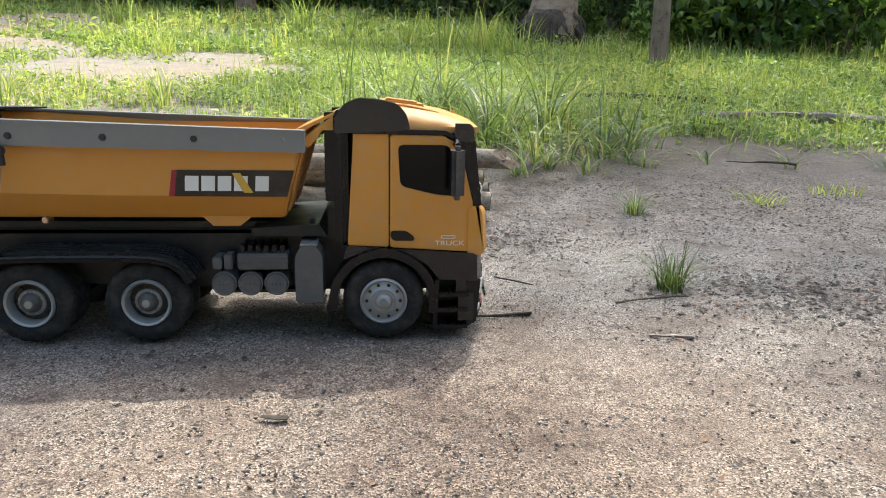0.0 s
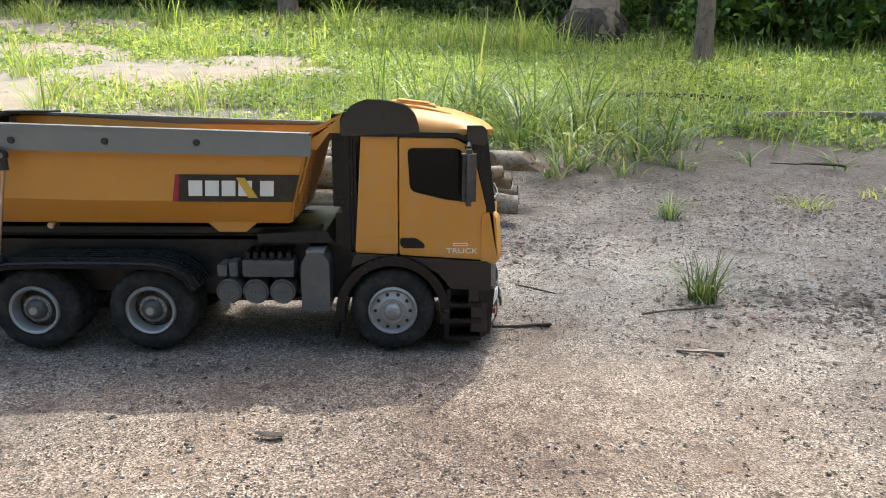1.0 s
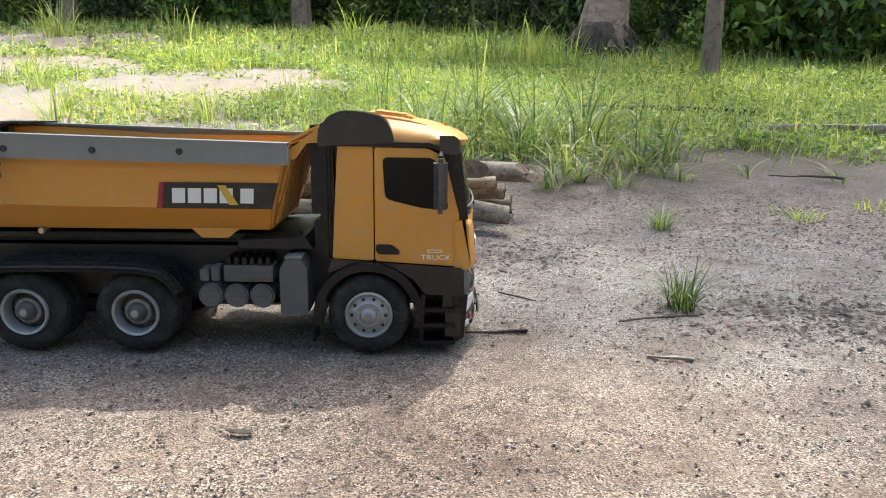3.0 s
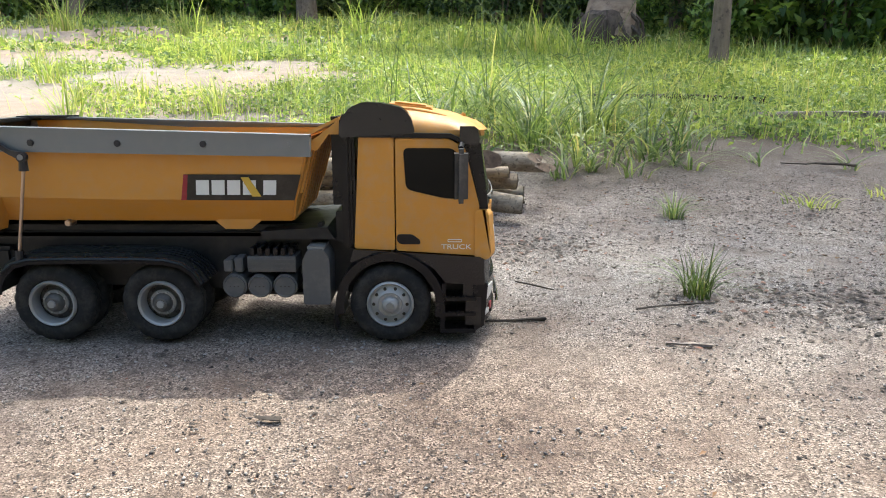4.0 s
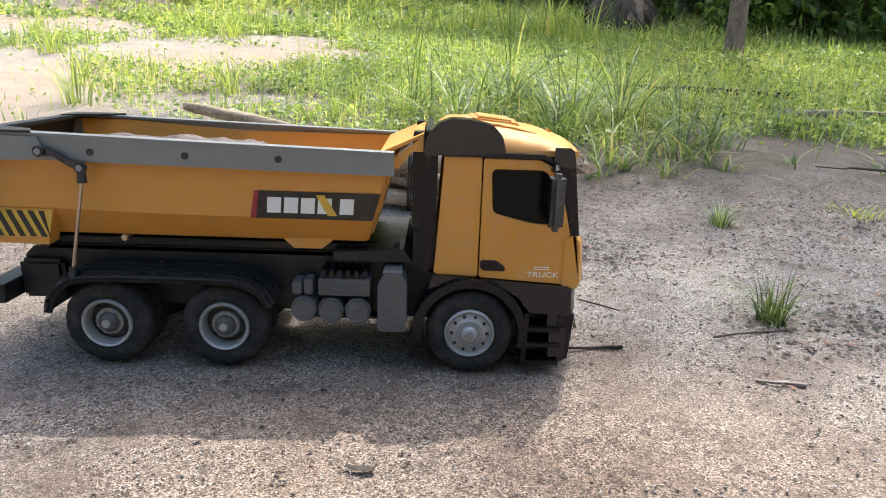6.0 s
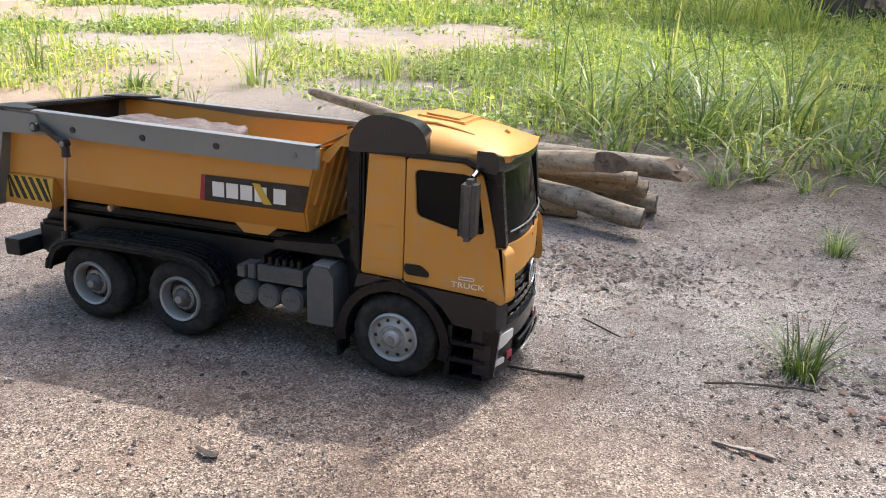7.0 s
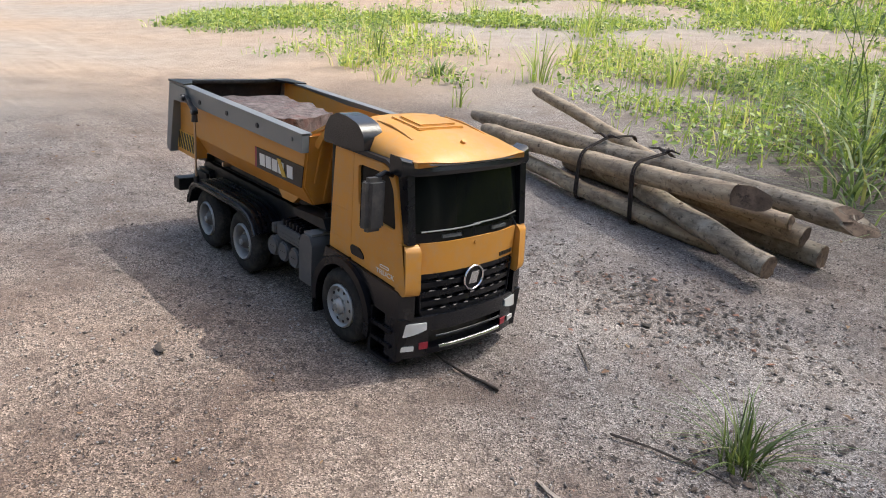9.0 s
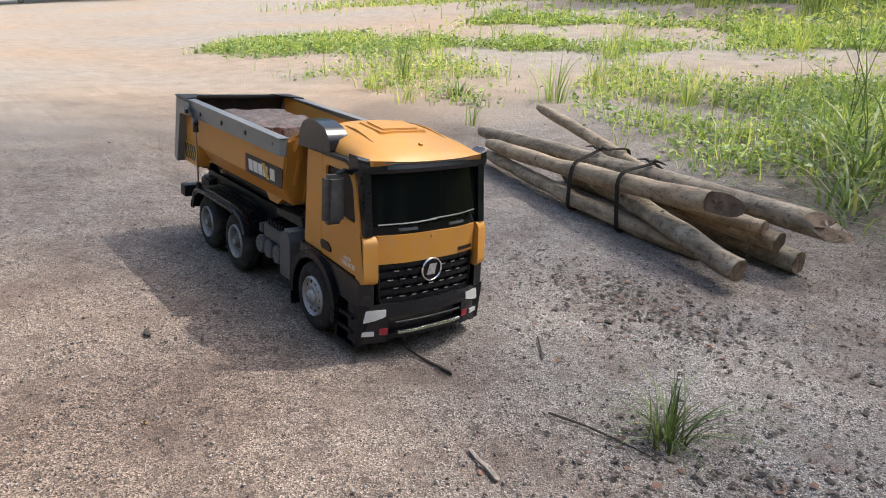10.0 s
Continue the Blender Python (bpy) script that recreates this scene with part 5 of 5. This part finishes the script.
tuft("grass_tuft", -0.42, 0.98, 9, 0.16, 0.02, 0.0032, "few upright grass blades behind the truck", "tufts on the sand", GRASS, 0, 5, (0.1, 0.6))
tuft("grass_tuft", -0.30, 0.83, 6, 0.15, 0.015, 0.003, "thin grass growing through the log pile", "tufts on the sand", GRASS, 0, 5, (0.05, 0.4))
for x, y, n, h, st in ((0.02, 1.30, 80, 0.34, 2), (0.30, 1.22, 90, 0.36, 2), (0.52, 1.42, 90, 0.40, 3), (0.20, 1.62, 80, 0.44, 3), (0.72, 1.20, 50, 0.17, 1), (1.05, 1.45, 40, 0.14, 0), (0.10, 1.05, 40, 0.24, 1), (0.36, 1.36, 80, 0.32, 1), (0.60, 1.08, 60, 0.24, 0), (0.42, 1.02, 44, 0.24, 1), (-0.12, 1.52, 50, 0.34, 2), (0.78, 1.66, 44, 0.20, 1)):
    tuft("tall_grass_clump", x, y, int(n * 0.85), h * 1.05, 0.085, 0.0058, "tall arching green grass clump behind the logs", "tall grass clumps", LONGGRASS, st, 7, (0.4, 2.5), "grass clump")
for x, y, n, h in ((0.66, 3.80, 60, 0.44), (0.42, 3.9, 50, 0.36), (0.84, 3.6, 40, 0.40), (0.15, 4.1, 40, 0.34), (-0.6, 5.0, 60, 0.5), (-2.2, 5.6, 60, 0.5), (-3.6, 6.2, 60, 0.6)):
    tuft("tall_grass_clump", x, y, n, h, 0.16, 0.010, "sunlit yellow-green tall grass near the trees", "sunlit grass clumps", GRASS, 0, 5, (0.1, 0.9), "grass clump")
for x, y, n, h in ((-1.95, 1.20, 40, 0.14), (-1.55, 1.10, 30, 0.12), (-1.15, 1.50, 34, 0.24), (-1.35, 1.95, 36, 0.22), (-1.8, 2.6, 40, 0.26), (-2.5, 2.0, 40, 0.18), (-0.75, 1.75, 40, 0.24), (-3.0, 2.9, 40, 0.26), (-2.2, 3.2, 40, 0.24), (-1.2, 3.4, 44, 0.28)):
    tuft("field_tuft", x, y, n, h, 0.07, 0.005, "upright green tuft at the sandy field edge", "field tufts", GRASS, 0, 4, (0.15, 1.0), "grass tuft")

for x, y, n, h in ((0.16, 0.93, 16, 0.17), (0.34, 0.88, 20, 0.20), (0.50, 0.90, 16, 0.16), (0.66, 0.97, 14, 0.15), (0.86, 1.02, 12, 0.12), (1.08, 0.98, 14, 0.13), (1.32, 0.94, 14, 0.14), (1.55, 0.92, 12, 0.12)):
    tuft("creeping_grass", x, y, n, h, 0.05, 0.0042, "creeping grass blades lying out over the sand", "creeping grass", LONGGRASS, 0, 6, (1.3, 3.2), "grass tuft")

tuft("spreading_grass", 0.417, 0.944, 38, 0.130, 0.014, 0.0036, "wide spreading grass plant at the end of the logs", "creeping grass", LONGGRASS, 0, 7, (0.9, 2.4), "grass tuft")
tuft("spreading_grass", 0.640, 1.000, 28, 0.110, 0.014, 0.0034, "wide spreading grass plant on the sand edge", "creeping grass", LONGGRASS, 0, 7, (0.9, 2.4), "grass tuft")
tuft("field_tuft", -2.055, 1.44, 20, 0.24, 0.03, 0.006, "few upright grass stems on pale sand", "field tufts", LONGGRASS, 0, 4, (0.03, 0.3), "grass tuft")
tuft("field_tuft", -1.505, 1.33, 60, 0.13, 0.05, 0.005, "bushy low grass tuft on pale sand", "field tufts", LONGGRASS, 0, 5, (0.5, 1.6), "grass tuft")
tuft("field_tuft", -1.035, 1.02, 14, 0.13, 0.03, 0.004, "thin bright grass tuft behind the logs", "field tufts", GRASS, 0, 5, (0.1, 0.8), "grass tuft")

# ---- trees and undergrowth ----


def crown(blobs, n, size, seed):
    """Leaves gathered in uneven clumps."""
    r = np.random.default_rng(seed)
    w = np.array([b[3] ** 2 for b in blobs])
    k = r.choice(len(blobs), n, p=w / w.sum())
    c = np.array([b[:3] for b in blobs])[k]
    rad = np.array([b[3] for b in blobs])[k]
    d = r.normal(0, 1, (n, 3))
    d /= np.linalg.norm(d, axis=1)[:, None]
    d[:, 2] *= 0.7
    at = c + d * (rad * (0.35 + 0.65 * r.random(n) ** 0.5))[:, None]
    return leaves(r, at, size * (0.6 + 0.8 * r.random(n)), 0.55, 0.35)


def make_tree(x, y, height, r, lean, blobs, n, leaf, label, material=LEAF, bark=BARK, seed=1, limb=1.0, every=1):
    z = float(ground_z(x, y))
    t = thing("tree", label, "tree", (x, y, z), "trees at the edge")
    pts, rad = [], []
    for i in range(15):
        k = i / 14
        pts.append((lean[0] * k + 0.03 * math.sin(seed + 5 * k), lean[1] * k + 0.03 * math.cos(seed * 2 + 4 * k), -0.05 + height * k))
        rad.append(r * (1.25 if i == 0 else 1.08 if i == 1 else 1 - 0.5 * k))
    part("trunk", tube(B(), pts, rad, 14, 0.12, seed), bark, t)
    bm = B()
    for b in blobs[::every]:
        a = Vector(pts[max(6, min(14, int(14 * (b[2] - 0.8) / height)))])
        c = Vector(b[:3])
        tube(bm, [a, a.lerp(c, 0.5) + Vector((0, 0, 0.12)), c], [r * 0.4 * limb, r * 0.25 * limb, r * 0.08 * limb], 7, 0.1, seed)
    part("branch", bm, bark, t)
    v, q, tr = crown(blobs, n, leaf, seed)
    me = raw_mesh("crown", v, q, tr, material, False)
    ob = new("crown", me)
    ob.parent = t
    return t


def random_blobs(seed, n, cx, cy, cz, spread, r):
    g = np.random.default_rng(seed)
    return [(cx + g.normal() * spread, cy + g.normal() * spread, cz + g.normal() * spread * 0.5, r * g.uniform(0.6, 1.2)) for _ in range(n)]


make_tree(1.60, 3.25, 4.6, 0.046, (0.15, 0.1), random_blobs(3, 11, 0.35, 0.35, 4.3, 0.60, 0.36), 1200, 0.11, "slender brown tree at the edge of the field", seed=3)
make_tree(-1.45, 7.40, 6.0, 0.10, (-0.1, 0.0), random_blobs(5, 9, 0, 2.4, 6.0, 0.8, 0.7), 2600, 0.17, "pale grey trunk at the forest edge", seed=5)
make_tree(-4.50, 8.20, 6.0, 0.09, (0.2, 0.0), random_blobs(6, 9, 0, 2.4, 6.0, 0.8, 0.7), 2600, 0.17, "brown trunk in the forest shade", seed=6)
make_tree(1.00, 6.60, 5.0, 0.050, (0.1, 0.1), random_blobs(8, 8, 0.4, 2.4, 5.2, 0.7, 0.6), 2000, 0.16, "thin trunk in the forest shade", seed=8)
make_tree(2.10, 5.60, 5.0, 0.055, (-0.1, 0.1), random_blobs(9, 8, 0.4, 2.4, 5.2, 0.7, 0.6), 2000, 0.16, "thin dark trunk behind the palm", seed=9)
# wide high crown out of view, added to shade the right of the field
make_tree(3.40, 5.80, 7.0, 0.065, (0.2, -0.2), [(-1.2 + 0.62 * (k % 5), -0.9 + 0.6 * (k // 5), 6.2 + 0.3 * (k % 3), 0.42) for k in range(20)], 2900, 0.085, "dark trunk among the shrubs, unseen crown added to shade the field", seed=10)
make_tree(-3.00, 8.60, 6.0, 0.07, (0.1, 0.1), random_blobs(11, 8, 0, 2.4, 5.8, 0.8, 0.7), 2000, 0.16, "slim trunk in the forest shade", seed=11)
# added unseen tall tree; its thin high crown throws broken shade over the yard
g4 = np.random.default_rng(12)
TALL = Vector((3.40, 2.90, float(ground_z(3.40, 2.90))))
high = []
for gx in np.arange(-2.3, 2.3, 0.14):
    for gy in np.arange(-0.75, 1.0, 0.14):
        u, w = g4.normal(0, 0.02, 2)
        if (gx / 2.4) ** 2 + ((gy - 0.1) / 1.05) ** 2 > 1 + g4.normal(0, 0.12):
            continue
        # few clumps where sun should reach the ground
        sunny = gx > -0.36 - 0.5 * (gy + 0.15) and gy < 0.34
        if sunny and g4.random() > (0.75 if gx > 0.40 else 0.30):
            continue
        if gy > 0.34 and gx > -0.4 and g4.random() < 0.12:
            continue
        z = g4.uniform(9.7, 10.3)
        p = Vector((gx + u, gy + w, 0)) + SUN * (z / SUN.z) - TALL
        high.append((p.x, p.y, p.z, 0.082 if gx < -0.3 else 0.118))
make_tree(TALL.x, TALL.y, 10.6, 0.11, (-0.8, 2.2), high, 19 * len(high), 0.08, "unseen tall tree added to shade the yard, with a thin high crown", LEAF_LIGHT, seed=14, limb=0.12, every=40)


def make_palm():
    x, y = 1.27, 4.40
    z = float(ground_z(x, y)) - 0.03
    t = thing("palm_tree", "thick palm trunk with a dark swollen root base", "palm tree", (x, y, z), "trees at the edge")
    t.scale = (1.2, 1.2, 1.2)
    pts = [(-0.03, 0, 0.10), (-0.02, 0, 0.25), (0.0, 0, 0.42), (0.03, 0, 0.7), (0.06, 0, 1.2), (0.16, 0.25, 2.2), (0.3, 0.9, 3.4), (0.5, 2.0, 4.6)]
    part("trunk", tube(B(), pts, [0.17, 0.145, 0.118, 0.105, 0.10, 0.095, 0.09, 0.085], 20, 0.05, 2), PALMBARK, t, "brown ringed palm trunk")
    bm = tube(B(), [(-0.05, 0, -0.08), (-0.05, 0, 0.03), (-0.04, 0, 0.12), (-0.02, 0, 0.19), (-0.01, 0, 0.25)], [0.20, 0.195, 0.18, 0.16, 0.12], 26, 0.28, 5)
    g = np.random.default_rng(4)
    for k in range(46):
        a, h = g.uniform(0, 6.28), g.uniform(0.05, 0.24)
        r = 0.175 - 0.2 * max(0, h - 0.1)
        p = Vector((-0.04 + r * math.cos(a), r * math.sin(a), h))
        tube(bm, [p, p + Vector((0.05 * math.cos(a), 0.05 * math.sin(a), -0.05)), p + Vector((0.07 * math.cos(a), 0.07 * math.sin(a), -0.16))], [0.013, 0.010, 0.004], 5)
    part("root_base", bm, ROOT, t, "dark swollen mass of roots")
    top = Vector(pts[-1])
    for k in range(8):
        a = k * 2 * math.pi / 8 + 0.2
        ln = 1.3 + 0.3 * math.sin(k * 2.3)
        rib = []
        for i in range(9):
            s = i / 8
            rib.append(top + Vector((math.cos(a) * ln * s, math.sin(a) * ln * s, 0.9 * s - 1.7 * s * s)))
        bm = tube(B(), rib, [0.022 - 0.018 * i / 8 for i in range(9)], 6)
        for i in range(1, 36):
            s = i / 36
            p = top + Vector((math.cos(a) * ln * s, math.sin(a) * ln * s, 0.9 * s - 1.7 * s * s))
            for e in (-1, 1):
                d = Vector((-math.sin(a) * e, math.cos(a) * e, -0.45)) * (0.42 * math.sin(math.pi * (0.15 + 0.8 * s))) + Vector((math.cos(a), math.sin(a), 0)) * 0.14
                wv = Vector((math.cos(a), math.sin(a), 0)) * 0.018
                vs = [bm.verts.new(p - wv), bm.verts.new(p + wv), bm.verts.new(p + d * 0.6 + wv * 0.8), bm.verts.new(p + d)]
                bm.faces.new((vs[0], vs[1], vs[2], vs[3]))
        part("frond", bm, LEAF_LIGHT, t)


make_palm()


def shrub(label, n, leaf, h, r, seed, material, stems=6):
    g = np.random.default_rng(seed)
    t = thing("shrub", label, "shrub", (0, 0, 0), "undergrowth")
    bm = B()
    blobs = []
    for k in range(stems):
        a, d = g.uniform(0, 6.28), r * g.uniform(0.2, 0.8)
        top = Vector((d * math.cos(a), d * math.sin(a), h * g.uniform(0.5, 1.0)))
        tube(bm, [(0.03 * math.cos(a), 0.03 * math.sin(a), -0.05), top * 0.5 + Vector((0, 0, 0.06)), top], [0.012, 0.008, 0.003], 5)
        blobs += [(*top, r * 0.42), (*(top * 0.62), r * 0.42), (top.x * 0.8, top.y * 0.8, h * 0.22, r * 0.36)]
    part("stem", bm, BARK, t)
    v, q, tr = crown(blobs, n, leaf, seed)
    ob = new("foliage", raw_mesh("foliage", v, q, tr, material, False))
    ob.parent = t
    return t


def spread(proto, places):
    for k, (x, y, a, s) in enumerate(places):
        m = Matrix.LocRotScale((x, y, float(ground_z(x, y))), Euler((0, 0, radians(a))), (s, s, s))
        if k == 0:
            proto.matrix_basis = m
        else:
            c = copy_thing(proto, pose(0, 0, 0))
            c.matrix_basis = m


dark = shrub("dense dark green shrub at the forest edge", 3000, 0.062, 1.3, 0.75, 21, LEAF, 9)
g2 = np.random.default_rng(31)
places = []
for k in range(34):
    x = -9.5 + k * 0.56 + g2.normal() * 0.15
    y = np.interp(x, [-10, -4, -1, 0.6, 1.6, 3, 5, 9], [9.4, 9.2, 8.6, 7.0, 5.8, 5.2, 4.8, 4.4]) + g2.normal() * 0.35
    places.append((x, y, g2.uniform(0, 360), g2.uniform(0.8, 1.35)))
spread(dark, places)
tall = shrub("tall dark understorey growth behind the edge", 4500, 0.085, 3.2, 1.1, 22, LEAF, 10)
places = []
for k in range(22):
    x = -12 + k * 1.1 + g2.normal() * 0.2
    y = np.interp(x, [-12, -4, -1, 0.6, 1.6, 3, 5, 9, 12], [11, 10.6, 10.2, 8.6, 7.4, 6.8, 6.4, 5.8, 5.6]) + g2.normal() * 0.4
    places.append((x, y, g2.uniform(0, 360), g2.uniform(0.9, 1.3)))
spread(tall, places)
light = shrub("light green broad-leaved shrub at the field edge", 800, 0.085, 0.8, 0.42, 23, LEAF_LIGHT, 7)
spread(light, [(2.25, 4.3, 10, 1.1), (2.7, 4.1, 120, 1.0), (1.55, 4.9, 200, 0.7), (3.2, 4.0, 260, 1.0), (2.5, 4.5, 70, 1.4), (3.0, 4.4, 190, 1.3), (1.95, 4.2, 310, 0.6), (-3.0, 8.0, 20, 1.3), (-1.8, 7.7, 250, 1.2), (0.1, 8.0, 140, 1.1), (-6.4, 8.2, 70, 1.3), (-0.2, 8.2, 30, 1.0), (-1.0, 8.0, 90, 1.0), (-2.2, 7.8, 160, 1.1), (-5.2, 7.9, 220, 1.1), (3.7, 3.6, 300, 0.8)])
thicket = shrub("deep shaded forest growth behind the trees", 3600, 0.20, 2.6, 1.5, 27, LEAF, 14)
places = []
for k in range(44):
    x = -15 + (k % 22) * 1.4 + g2.normal() * 0.2
    y = np.interp(x, [-15, -4, -1, 0.6, 1.6, 3, 5, 9, 14], [12.4, 12.2, 11.8, 10.6, 9.7, 9.0, 8.4, 7.7, 7.3]) + 1.9 * (k // 22) + g2.normal() * 0.3
    places.append((x, y, g2.uniform(0, 360), g2.uniform(0.9, 1.2)))
spread(thicket, places)
# forest walls that close the place all round
far = shrub("distant dark forest thicket", 2200, 0.30, 5.5, 2.6, 24, LEAF, 10)
places = []
for k in range(46):
    a = 2 * math.pi * k / 46 + g2.normal() * 0.03
    d = 16 + g2.normal() * 0.8 + (5 if math.cos(a) < -0.7 else 0)
    places.append((d * math.cos(a), d * math.sin(a) + 2, g2.uniform(0, 360), g2.uniform(0.9, 1.3)))
spread(far, places)
